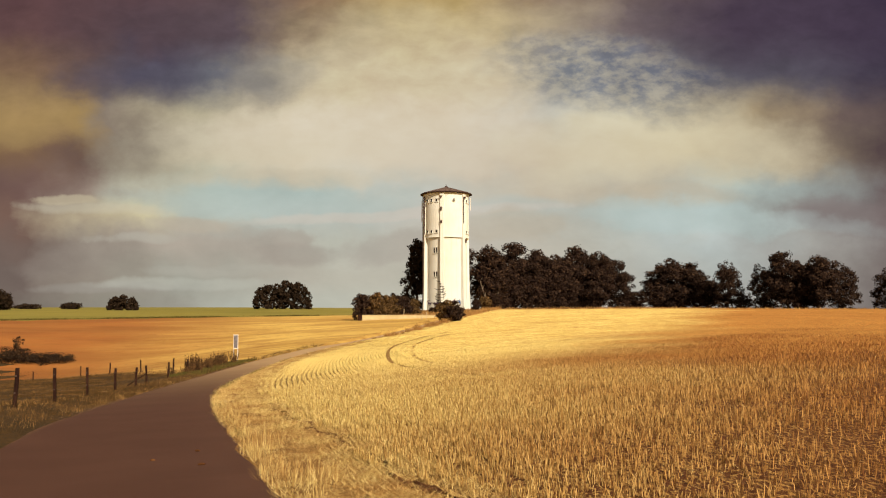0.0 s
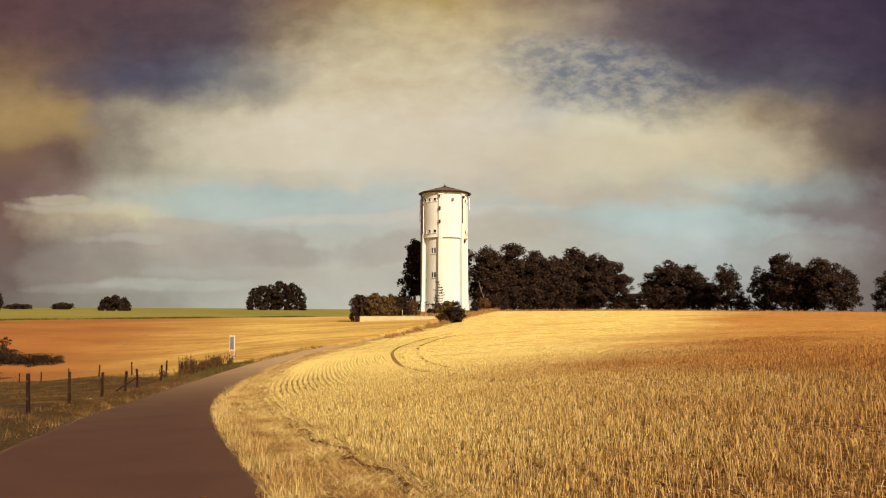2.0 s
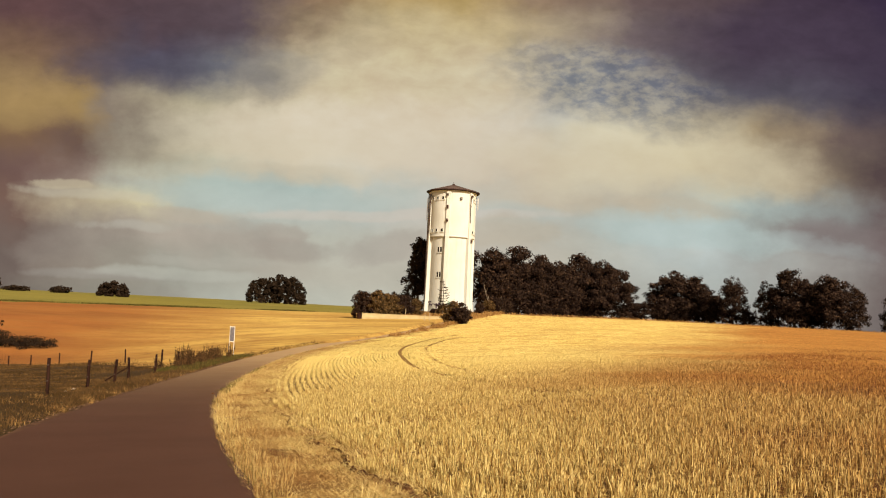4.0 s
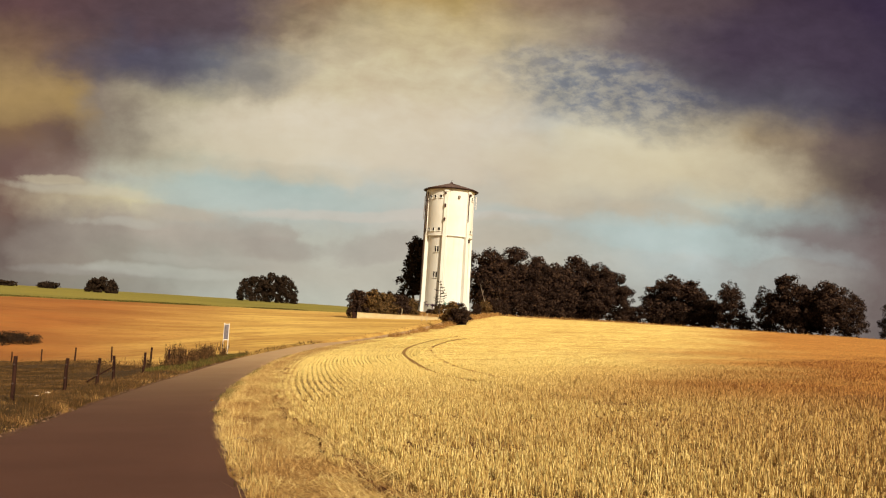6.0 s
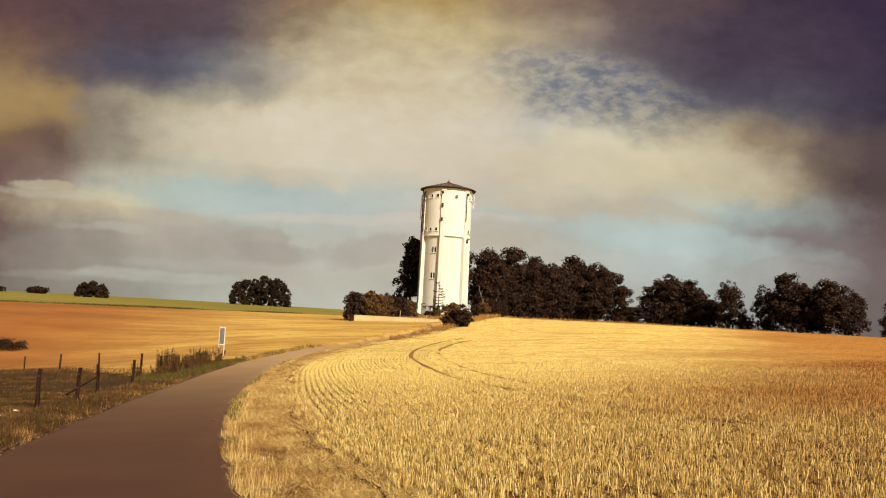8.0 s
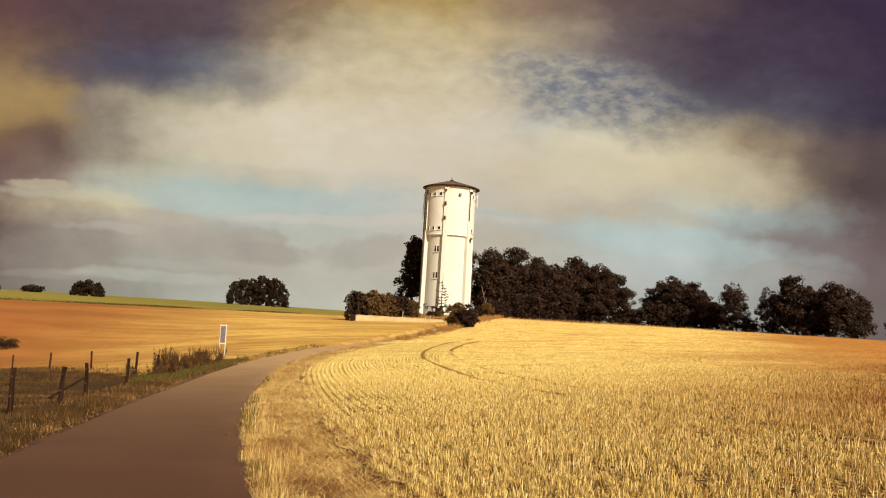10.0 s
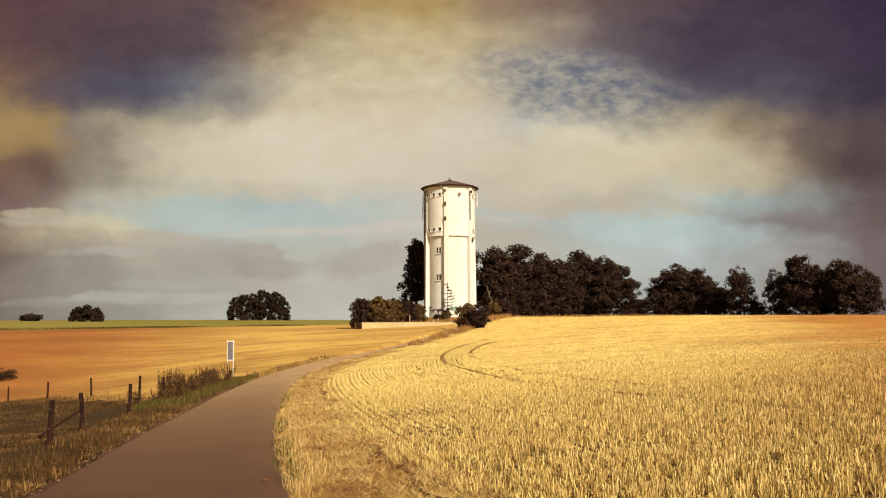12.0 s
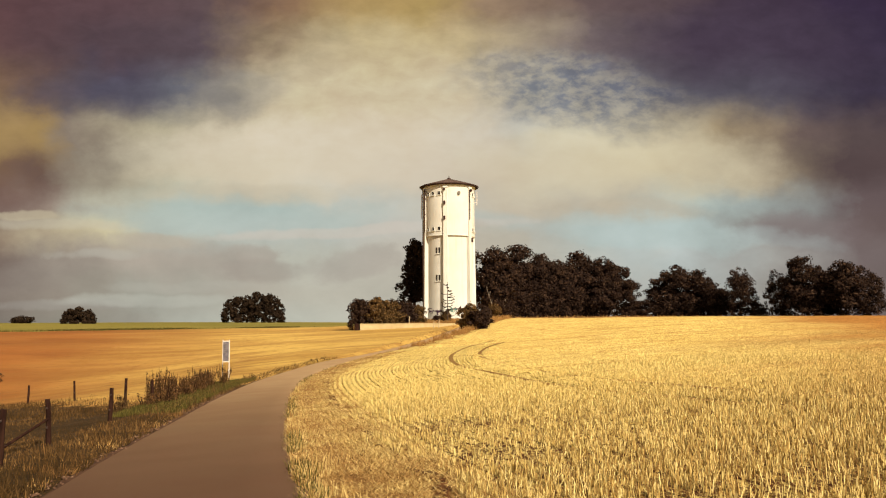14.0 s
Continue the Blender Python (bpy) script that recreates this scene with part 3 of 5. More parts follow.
def build_ground():
    left = [1.62, 2.1, 2.8, 3.6, 4.6, 6, 7.5, 9.2, 11, 13, 15.5, 18.5, 22, 27, 33, 41, 46, 52, 59, 66, 74, 82, 90, 98, 106, 115, 124, 134, 146, 158, 170, 185, 200, 216, 245, 275, 310, 350, 450, 600, 850, 1300, 2000]
    right = [1.62, 1.95, 2.4, 2.9, 3.40, 4.2, 5.4, 7, 9, 11.5, 14.5, 18, 22, 27, 33, 41, 52, 66, 84, 106, 134, 170, 216, 275, 350, 450, 600, 850, 1300, 2000]
    offs = np.array([-o for o in reversed(left)] + [0.0] + right)
    rows = np.concatenate([np.arange(-90, -10, 8), np.arange(-10, 135, 1.5), np.arange(135, 200, 3), np.arange(200, 262, 1.5), np.arange(262, 342, 2), np.arange(342, 420, 6), np.arange(420, 800, 20), np.arange(800, 2001, 120)])
    yy, oo = np.meshgrid(rows, offs, indexing="ij")
    xc, s = lane(yy)
    xx = xc + oo * np.sqrt(1 + s * s)
    zz = height(xx, yy)
    # small swells in the fields, a low bank beside the lane
    zz += np.where(np.abs(oo) > 4, 0.05 * np.sin(xx * 0.31 + 1) * np.sin(yy * 0.23), 0)
    zz += np.where(oo < -1.7, 0.10 * np.exp(-((oo + 2.8) / 0.8) ** 2), 0) + np.where(oo > 1.7, 0.06 * np.exp(-((oo - 2.3) / 0.5) ** 2), 0)
    zz -= np.where(np.abs(oo) < 1.7, sunk(yy), 0)
    verts = np.stack([xx, yy, zz], -1).reshape(-1, 3)
    nr, nc = yy.shape
    k = (np.arange(nr - 1)[:, None] * nc + np.arange(nc - 1)).ravel()
    faces = np.stack([k, k + 1, k + nc + 1, k + nc], 1)
    mid = verts[faces].mean(1)
    o = off_lane(mid[:, 0], mid[:, 1])
    x, y = mid[:, 0], mid[:, 1]
    mat = np.zeros(len(faces), int)                                   # 0 stubble soil
    mat[(o > 0) & (o < STAND)] = 1                                     # margin
    mat[o < 0] = 2                                                     # harvested field
    mat[(o > 1.62) & (o < STAND) & (y > 116)] = 0
    mat[(o < 0) & (o > -4.6) & (y < 86)] = 3                           # verge
    mat[(o < -1.5) & pasture(x, y + 1)] = 3
    mat[(o < -1.6) & (y > 236 + 1.05 * (x + 100)) & (y > 216)] = 4                         # green crop
    mat[(np.hypot((x + 10) / 14, (y - 232) / 26) < 1) & (y < 262)] = 3
    mat[(o > -14) & (y > 262) & (x < 40)] = 3
    mat[(y > 300) & (o > 0)] = 3
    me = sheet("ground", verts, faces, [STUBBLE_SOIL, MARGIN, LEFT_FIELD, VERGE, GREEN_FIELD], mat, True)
    return tagged(new("ground", me), "rolling farmland with harvested golden fields and a green crop beyond", "ground", kind="structure")


build_ground()


def build_lane():
    ys = np.concatenate([np.arange(-80, 130, 0.75), np.arange(130, 300, 3)])
    xc, s = lane(ys)
    nx, ny = 1 / np.sqrt(1 + s * s), -s / np.sqrt(1 + s * s)
    cols = np.array([-1.66, -1.6, -1.42, -0.4, 0.4, 1.1, 1.74, 1.82])
    rise = np.array([-0.06, 0.02, 0.045, 0.06, 0.06, 0.05, 0.04, -0.06])
    edge = np.array([1, 1, 0, 0, 0, 0, 1, 1])
    wob = 0.05 * np.sin(ys * 1.7) + 0.05 * np.sin(ys * 0.63 + 2) + RNG.normal(0, 0.02, len(ys))
    cc = cols[None] + wob[:, None] * edge * np.sign(cols)
    cc = np.where(cc < 0, cc * (left_half(ys) / HALF)[:, None], cc)
    xx, yy = xc[:, None] + nx[:, None] * cc, ys[:, None] + ny[:, None] * cc
    zz = height(xc, ys)[:, None] + (height(xx, yy) - height(xc, ys)[:, None]) * 1.0 + rise - sunk(ys)[:, None]
    verts = np.stack([xx, yy, zz], -1).reshape(-1, 3)
    n = len(cols)
    k = (np.arange(len(ys) - 1)[:, None] * n + np.arange(n - 1)).ravel()
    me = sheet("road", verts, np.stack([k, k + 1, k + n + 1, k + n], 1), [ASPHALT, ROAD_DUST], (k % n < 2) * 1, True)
    return tagged(new("road", me), "narrow worn brown-grey asphalt farm lane between the fields", "road", kind="structure")


build_lane()


# ---- stalks, straw and grass ----
def fan(count, near, far, power, half=34):
    """Random places spread ahead of the stretch that is walked, thinning with distance."""
    s = RNG.random(count)
    cx, cy = -9.3 * s, 30.8 * s
    e = 2 - power
    r = (near**e + RNG.random(count) * (far**e - near**e)) ** (1 / e)
    a = np.radians(RNG.uniform(-half, half, count))
    x, y = cx + r * np.sin(a), cy + r * np.cos(a)
    return x, y, r


def from_path(x, y):
    """Distance from the stretch that is walked."""
    s = np.clip((-9.3 * x + 30.8 * y) / (9.3**2 + 30.8**2), 0, 1)
    return np.hypot(x + 9.3 * s, y - 30.8 * s)


def blades(name, x, y, h, w, lean, mat, label, category, tip=0.5, sink=0.01, lift=0.0):
    """One mesh of thin upright blades. lean: how far each tip leans, in parts of its height."""
    n = len(x)
    base = np.stack([x, y, height(x, y) - sink + lift], 1)
    a = RNG.uniform(0, 2 * np.pi, n)
    d = np.stack([np.cos(a), np.sin(a), np.zeros(n)], 1) * (w / 2)[:, None]
    b = RNG.uniform(0, 2 * np.pi, n)
    top = base + np.stack([np.cos(b) * lean * h, np.sin(b) * lean * h, h * np.sqrt(np.maximum(0.02, 1 - np.minimum(lean, 0.99) ** 2))], 1)
    verts = np.stack([base - d, base + d, top + d * tip, top - d * tip], 1).reshape(-1, 3)
    faces = np.arange(4 * n).reshape(-1, 4)
    me = sheet(name, verts, faces, [mat])
    return tagged(new(name, me), label, category, kind="stuff")


RUT_OUTER = np.array([(36, 0.4), (47, -2.3), (59, -4.5), (70, -5.8), (82, -6.9), (97, -7.9), (109, -7.6), (118, -6.6), (125, -5.0), (133, -2.4)])
RUT_INNER = np.array([(44, 0.7), (55, -1.8), (73, -4.1), (87, -5.0), (98, -5.6), (106, -5.5), (113, -4.9), (119, -4.0), (128, -1.6)])


def ruts(x, y):
    """Distance to the two wheel tracks that bend through the stubble."""
    gap = np.full(np.shape(x), 99.0)
    for knots in (RUT_OUTER, RUT_INNER):
        inside = (y > knots[0, 0]) & (y < knots[-1, 0])
        gap = np.where(inside, np.minimum(gap, np.abs(x - glide(knots, y)[0])), gap)
    return gap


def build_stubble():
    x, y, r = fan(1330000, 4.0, 110, 1.62)
    o = off_lane(x, y)
    xc, s = lane(y)
    # headland rows follow the lane, the field's own rows run across; stalks stand in clumps along each row
    head = o < STAND + 9
    across = y - 0.12 * x
    row = np.where(head, np.round((o - STAND) / 0.24), np.round(across / 0.30) + 5000)
    run = np.where(head, y, x)
    spot = np.round(run / 0.115 + 0.37 * row)
    chance = np.modf(np.abs(np.sin(row * 12.9898 + spot * 78.233) * 43758.5453))[0]
    pulled = (spot - 0.37 * row) * 0.115 + RNG.normal(0, 0.022, len(o))
    snapped = np.where(head, STAND + row * 0.24 + RNG.normal(0, 0.026, len(o)), o)
    y = np.where(head, pulled, y + (row - 5000) * 0.30 - across + RNG.normal(0, 0.03, len(o)))
    x = np.where(head, x, pulled)
    xc, s = lane(y)
    x = np.where(head, xc + snapped * np.sqrt(1 + s * s), x)
    edge = STAND + 0.25 * np.sin(y * 0.9) + 0.15 * np.sin(y * 2.3 + 1)
    keep = ~torn(snapped, y) & (snapped > edge) & (y < 262) & (ruts(x, y) > 0.20) & (y > -2)
    patch = np.sin(x * 0.7 + 2 * np.sin(y * 0.4)) * np.sin(y * 0.55 + 1.3 * np.sin(x * 0.3))
    keep &= (chance > 0.20) & (RNG.random(len(x)) < np.where(patch > 0.70, 0.35, 1) * np.clip((102 - r) / 45, 0, 1) * np.clip(0.55 + r / 42, 0, 1))
    chance = chance[keep]
    x, y, r = x[keep], y[keep], from_path(x, y)[keep]
    n = len(x)
    h = (RNG.normal(0.085, 0.026, n) + 0.075 * chance).clip(0.035, 0.24) * (1 - 0.4 * np.clip(r / 150, 0, 1))
    w = RNG.uniform(0.0042, 0.0082, n) * (1 + r / 22)
    lean = np.abs(RNG.normal(0, 0.30, n)).clip(0, 0.93)
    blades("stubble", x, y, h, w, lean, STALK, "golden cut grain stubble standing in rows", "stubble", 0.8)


def build_far_rows():
    """Past the stretch where stalks can be told apart, each row is one low ragged ribbon."""
    vs, fs, count = [], [], 0

    def ribbon(x, y, tall):
        nonlocal count
        z = height(x, y) + np.where(off_lane(x, y) > 4, 0.05 * np.sin(x * 0.31 + 1) * np.sin(y * 0.23), 0)
        h = tall * RNG.normal(1, 0.33, len(x)).clip(0.2, 1.8) * np.clip((y - 40) / 45, 0.12, 1)
        k = np.arange(len(x))
        vs.append(np.stack([x, y, z - 0.02], 1))
        vs.append(np.stack([x, y, z + h], 1))
        n = len(x)
        good = (RNG.random(n - 1) > 0.05) & (off_lane(x, y)[:-1] > STAND + 0.2) & (off_lane(x, y)[1:] > STAND + 0.2) & (ruts(x, y)[:-1] > 0.30)
        f = np.stack([count + k[:-1], count + k[1:], count + n + k[1:], count + n + k[:-1]], 1)[good]
        fs.append(f)
        count += 2 * n

    for c in np.concatenate([np.arange(36, 95, 0.33), np.arange(95, 292, 0.62)]):
        x = np.arange(-16, 170, 0.6) + RNG.uniform(-0.4, 0.4)
        y = c + 0.12 * x + RNG.normal(0, 0.05, len(x))
        inside = (off_lane(x, y) > np.where(y > 124, STAND + 0.4, STAND + 9)) & (y > 42) & (x < 0.52 * y + 12)
        if inside.sum() > 3:
            ribbon(x[inside], y[inside], 0.085)
    for o in np.arange(STAND + 0.3, STAND + 9, 0.36):
        y = np.arange(50, 126, 0.9)
        xc, s = lane(y)
        ribbon(xc + (o + RNG.normal(0, 0.03, len(y))) * np.sqrt(1 + s * s), y, 0.045)
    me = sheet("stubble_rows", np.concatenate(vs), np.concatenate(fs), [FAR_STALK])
    tagged(new("stubble_rows", me), "far rows of golden cut grain stubble", "stubble", kind="stuff")


def build_straw():
    x, y, r = fan(600000, 4.0, 100, 1.8)
    keep = (off_lane(x, y) > STAND) & (RNG.random(len(x)) < 0.12) & (y < 255)
    near, far = 210000, 45000
    y2 = np.concatenate([RNG.uniform(4, 62, near), RNG.uniform(62, 122, far)])
    o2 = RNG.uniform(HALF + 0.15, STAND + 0.5, near + far)
    xc, s = lane(y2)
    x2 = xc + o2 * np.sqrt(1 + s * s)
    lies = ~(torn(o2, y2) & (RNG.random(len(y2)) < 0.4))
    x, y = np.concatenate([x[keep], x2[lies]]), np.concatenate([y[keep], y2[lies]])
    r = from_path(x, y)
    n = len(x)
    blades("loose_straw", x, y, RNG.uniform(0.04, 0.16, n), RNG.uniform(0.0024, 0.0046, n) * (1 + r / 13), RNG.uniform(0.8, 0.99, n), STRAW,
           "flattened loose straw littering the field margin", "straw", 0.8, 0.0, 0.015)
    # short upright fringe along the lane's edge
    x, y, r = fan(520000, 4.0, 130, 1.8)
    o = off_lane(x, y)
    weedy = (np.sin(y * 0.8) + np.sin(y * 0.31 + 1) > -0.3) & (o < HALF + 0.30)
    keep = (o > HALF + 0.13 + 0.06 * np.sin(y * 2.1)) & ~(weedy & (RNG.random(len(x)) < 0.6)) & (o < HALF + 0.68 + 0.25 * np.sin(y * 1.3)) & (RNG.random(len(x)) < 0.8)
    x, y, r = x[keep], y[keep], from_path(x, y)[keep]
    n = len(x)
    blades("edge_grass", x, y, (RNG.normal(0.15, 0.05, n) + 0.06 * np.sin(y * 1.6) * np.sin(y * 0.47)).clip(0.04, 0.32), RNG.uniform(0.004, 0.008, n) * (1 + r / 16), np.abs(RNG.normal(0.3, 0.4, n)).clip(0, 0.93),
           STRAW, "dry straw-coloured grass fringing the lane", "grass", 0.3)
    keep = (RNG.random(n) < 0.9 * np.clip((y - 29) / 16, 0.08, 1)) & (np.sin(y * 0.8) + np.sin(y * 0.31 + 1) > -0.3) & (off_lane(x, y) < HALF + 0.40)
    x, y, r = np.tile(x[keep], 3), np.tile(y[keep], 3), np.tile(r[keep], 3)
    n = len(x)
    x, y = x + RNG.normal(0, 0.05, n), y + RNG.normal(0, 0.06, n)
    blades("edge_weeds", x - 0.05, y, RNG.normal(0.13, 0.05, n).clip(0.03, 0.28), RNG.uniform(0.006, 0.012, n) * (1 + r / 16), np.abs(RNG.normal(0.2, 0.35, n)).clip(0, 0.9),
           GREEN_GRASS, "low green weeds along the edge of the lane", "weeds", 0.3)


def build_verge():
    x, y, r = fan(1000000, 5.0, 150, 1.7)
    o = off_lane(x, y)
    wob = 0.12 * np.sin(y * 1.1) + 0.08 * np.sin(y * 2.9)
    near = (o < -left_half(y) + 0.0 + wob) & (o > -5.0) & (y < 130)
    field = (o < -left_half(y)) & pasture(x, y + 5 * RNG.random(len(x)))
    keep = (near & ((y < 88) | (o > -3.0) & (y < 119))) | (field & (RNG.random(len(x)) < 0.75))
    x, y, r, o = x[keep], y[keep], from_path(x, y)[keep], o[keep]
    n = len(x)
    tuft = np.clip(np.sin(x * 1.9 + 1.5 * np.sin(y * 0.7)) * np.sin(y * 1.2 + np.sin(x * 2.3)) - 0.35, 0, 1)
    band = np.exp(-(((o + left_half(y) + 0.9) / 0.9) ** 2))
    tall = 0.045 + (0.05 + 0.24 * tuft) * np.clip(band + 0.12, 0, 1) + 0.09 * band
    blades("verge_grass", x, y, (tall * RNG.normal(1, 0.3, n)).clip(0.04, 0.8), RNG.uniform(0.006, 0.011, n) * (1 + r / 14), np.abs(RNG.normal(0.58, 0.33, n)).clip(0, 0.95),
           GRASS, "rough half-dry grass on the verge and the fenced paddock", "grass", 0.25)
    # paler dry tufts beside the asphalt
    x, y, r = fan(620000, 5.0, 110, 1.75)
    o = off_lane(x, y) + left_half(y)
    clump = np.sin(y * 2.1 + 1.4 * np.sin(o * 2.0)) * np.sin(y * 0.83 + 1.1) + 0.5 * np.sin(y * 4.3 + 3 * o)
    keep = (o < 0.03 + 0.10 * np.sin(y * 1.7)) & (o > -1.6 - 0.4 * np.sin(y * 0.8)) & (clump + RNG.normal(0, 0.5, len(x)) > -0.2)
    x, y, r, clump = x[keep], y[keep], r[keep], clump[keep].clip(0, 1)
    n = len(x)
    blades("verge_fringe", x, y, (RNG.normal(0.085, 0.035, n) + 0.11 * clump).clip(0.02, 0.28), RNG.uniform(0.003, 0.0055, n) * (1 + r / 16), np.abs(RNG.normal(0.55, 0.35, n)).clip(0, 0.95), VERGE_DRY,
           "rust-brown dry grass tufts along the lane", "grass", 0.25)
    # taller dry growth where the paddock meets the field
    n = 14000
    x = RNG.uniform(-62, -21, n)
    y = 71 - 1.38 * (x + 22.5) - 3 + RNG.normal(0, 3.0, n)
    blades("paddock_edge_grass", x, y, RNG.normal(0.15, 0.07, n).clip(0.04, 0.4), RNG.uniform(0.015, 0.035, n), np.abs(RNG.normal(0.3, 0.3, n)).clip(0, 0.9), GRASS,
           "rough grass where the paddock meets the harvested field", "grass", 0.25)
    # greener growth further along
    n = 42000
    y = RNG.uniform(62, 92, n)
    o = -RNG.uniform(HALF + 0.3, HALF + 2.6, n)
    x = lane(y)[0] + o
    blades("green_verge", x, y, RNG.normal(0.14, 0.05, n).clip(0.04, 0.4), RNG.uniform(0.015, 0.03, n), np.abs(RNG.normal(0.2, 0.3, n)).clip(0, 0.9), GREEN_GRASS,
           "fresh green grass on the verge below the sign", "grass", 0.25)


def build_dry_strip():
    n = 60000
    y = RNG.uniform(0, 1, n) ** 0.8 * 150 + 100
    side = RNG.random(n) < 0.96
    o = np.where(side, HALF + 0.1 + np.abs(RNG.normal(0, 0.8, n)) * (0.4 + (y - 100) / 90).clip(0, 0.95), -HALF - 0.1 - RNG.uniform(0, 1.2, n) * ((y - 105) / 40).clip(0.1, 1))
    xc, s = lane(y)
    x = xc + o * np.sqrt(1 + s * s)
    clump = np.sin(y * 0.9 + np.sin(x * 1.7)) * np.sin(y * 0.37 + 1) + 0.6 * np.sin(y * 2.3 + x)
    grown = 1 / (1 + np.exp(-(y - np.where(side, 128, 128)) / 2.5))
    keep = RNG.random(n) < (0.05 + 0.80 * (clump > 0.35)) * (0.05 + 0.95 * grown)
    x, y, clump, grown = x[keep], y[keep], clump[keep], grown[keep]
    n = len(x)
    tall = 0.10 + 0.40 * grown * (0.70 + 0.55 * clump) * np.where(side[keep], 1, 0.45)
    blades("dry_grass_strip", x, y, (tall * RNG.normal(1, 0.35, n)).clip(0.06, 1.1), RNG.uniform(0.02, 0.05, n), np.abs(RNG.normal(0.35, 0.35, n)).clip(0, 0.93), DRY_GRASS,
           "tall rust-brown dry grass along the field edge", "grass", 0.3)
    n = 30000
    x, y = RNG.uniform(-24, 12, n), RNG.uniform(203, 252, n)
    keep = (np.hypot(x + 5.3, y - 245) > 7) & (x < 1 + RNG.normal(0, 2.0, n) + (y - 215) * 0.12)
    x, y = x[keep], y[keep]
    n = len(x)
    low = np.where((np.abs(x + 5) < 9) & (y > 222), 0.45, 1.0)
    blades("bank_grass", x, y, low * RNG.normal(0.5, 0.2, n).clip(0.15, 1.1), RNG.uniform(0.06, 0.13, n), np.abs(RNG.normal(0.3, 0.25, n)).clip(0, 0.9), DRY_GRASS,
           "tall dry grass on the bank round the tower", "grass", 0.3)
    # dry grass hanging over the retaining wall
    n = 6000
    x, y = RNG.uniform(-22, -5, n), RNG.uniform(201.55, 203.4, n)
    blades("wall_top_grass", x, y, (RNG.normal(0.55, 0.2, n) + 0.25 * np.sin(x * 1.3) * np.sin(x * 0.4 + 1)).clip(0.1, 1.2), RNG.uniform(0.05, 0.11, n), np.abs(RNG.normal(0.3, 0.3, n)).clip(0, 0.93), DRY_GRASS,
           "tall straw-coloured grass on the bank above the wall", "grass", 0.3)
    # low weeds where the woods meet the stubble
    n = 16000
    x = RNG.uniform(5, 175, n)
    y = 262 + np.abs(RNG.normal(0, 4, n)) + np.clip((x - 10) * 0.55, 0, 40)
    blades("wood_edge_grass", x, y, RNG.normal(0.4, 0.25, n).clip(0.1, 1.2), RNG.uniform(0.12, 0.25, n), np.abs(RNG.normal(0.15, 0.25, n)).clip(0, 0.9), DRY_GRASS,
           "tall dry grass where the wood meets the stubble", "grass", 0.3)


def build_torn_edge():
    """Bare clods of red-brown soil where the stubble was cut back from the margin."""
    ys = np.arange(1.0, 84, 0.16)
    wide = 0.16 * np.clip(np.sin(ys * 0.8) + np.sin(ys * 0.31 + 2) + 0.5 * np.sin(ys * 2.7) + 0.35, 0, 1) * RNG.uniform(0.5, 1.2, len(ys))
    cols = np.array([-1.0, -0.55, 0.0, 0.5, 1.0])
    rise = np.array([-0.03, 0.012, 0.03, 0.05, -0.03])
    o = STAND - 0.12 - 0.1 * np.sin(ys * 1.9)
    oo = o[:, None] + wide[:, None] * cols + RNG.normal(0, 0.02, (len(ys), 5))
    xc, s = lane(ys)
    xx = xc[:, None] + oo * np.sqrt(1 + s * s)[:, None]
    yy = np.repeat(ys[:, None], 5, 1)
    zz = height(xx, yy) + rise + RNG.normal(0, 0.014, xx.shape) * (np.abs(cols) < 0.9)
    k = (np.arange(len(ys) - 1)[:, None] * 5 + np.arange(4)).ravel()
    me = sheet("torn_soil", np.stack([xx, yy, zz], -1).reshape(-1, 3), np.stack([k, k + 1, k + 6, k + 5], 1), [DARK_SOIL])
    tagged(new("torn_soil", me), "strip of bare torn red-brown soil at the stubble's edge", "soil", kind="structure")


def build_crop_edge():
    """The cut side of the standing green crop, facing the harvested field."""
    n = 26000
    x = RNG.uniform(-230, -36, n)
    y = 236 + 1.05 * (x + 100) + np.abs(RNG.normal(0, 2.0, n))
    keep = (y > 216) & (np.sin(x * 0.21) + np.sin(x * 0.067 + 1) + RNG.normal(0, 0.5, n) > 0.2)
    x, y = x[keep], y[keep]
    n = len(x)
    blades("crop_edge", x, y, RNG.normal(0.32, 0.09, n).clip(0.1, 0.8), RNG.uniform(0.10, 0.22, n), np.abs(RNG.normal(0.15, 0.2, n)).clip(0, 0.8), GREEN_GRASS,
           "edge of the standing green crop above the harvested field", "crop", 0.6)


def build_straw_heaps():
    """Loose heaps of straw dropped where the stubble begins."""
    xs, ys, ups = [], [], []
    for y0, o0, wide in ((9.0, -0.5, 0.40), (13.5, 0.15, 0.45), (18.0, -0.35, 0.35), (24.5, 0.2, 0.40), (31.0, -0.3, 0.35), (37.5, 0.1, 0.45), (43.0, -0.4, 0.40), (50.0, 0.2, 0.5), (58.0, -0.2, 0.5)):
        n = 420
        d, a = wide * np.sqrt(RNG.random(n)), RNG.uniform(0, 2 * np.pi, n)
        xs.append(float(lane(y0)[0]) + STAND + o0 + d * np.cos(a))
        ys.append(y0 + 1.5 * d * np.sin(a))
        ups.append(RNG.random(n) * 0.10 * (1 - (d / wide) ** 2) + 0.015)
    x, y, up = np.concatenate(xs), np.concatenate(ys), np.concatenate(ups)
    n = len(x)
    blades("straw_heap", x, y, RNG.uniform(0.10, 0.26, n), RNG.uniform(0.004, 0.007, n), RNG.uniform(0.82, 0.99, n), STRAW,
           "tangled heaps of loose straw at the stubble's edge", "straw", 0.8, 0.0, up)


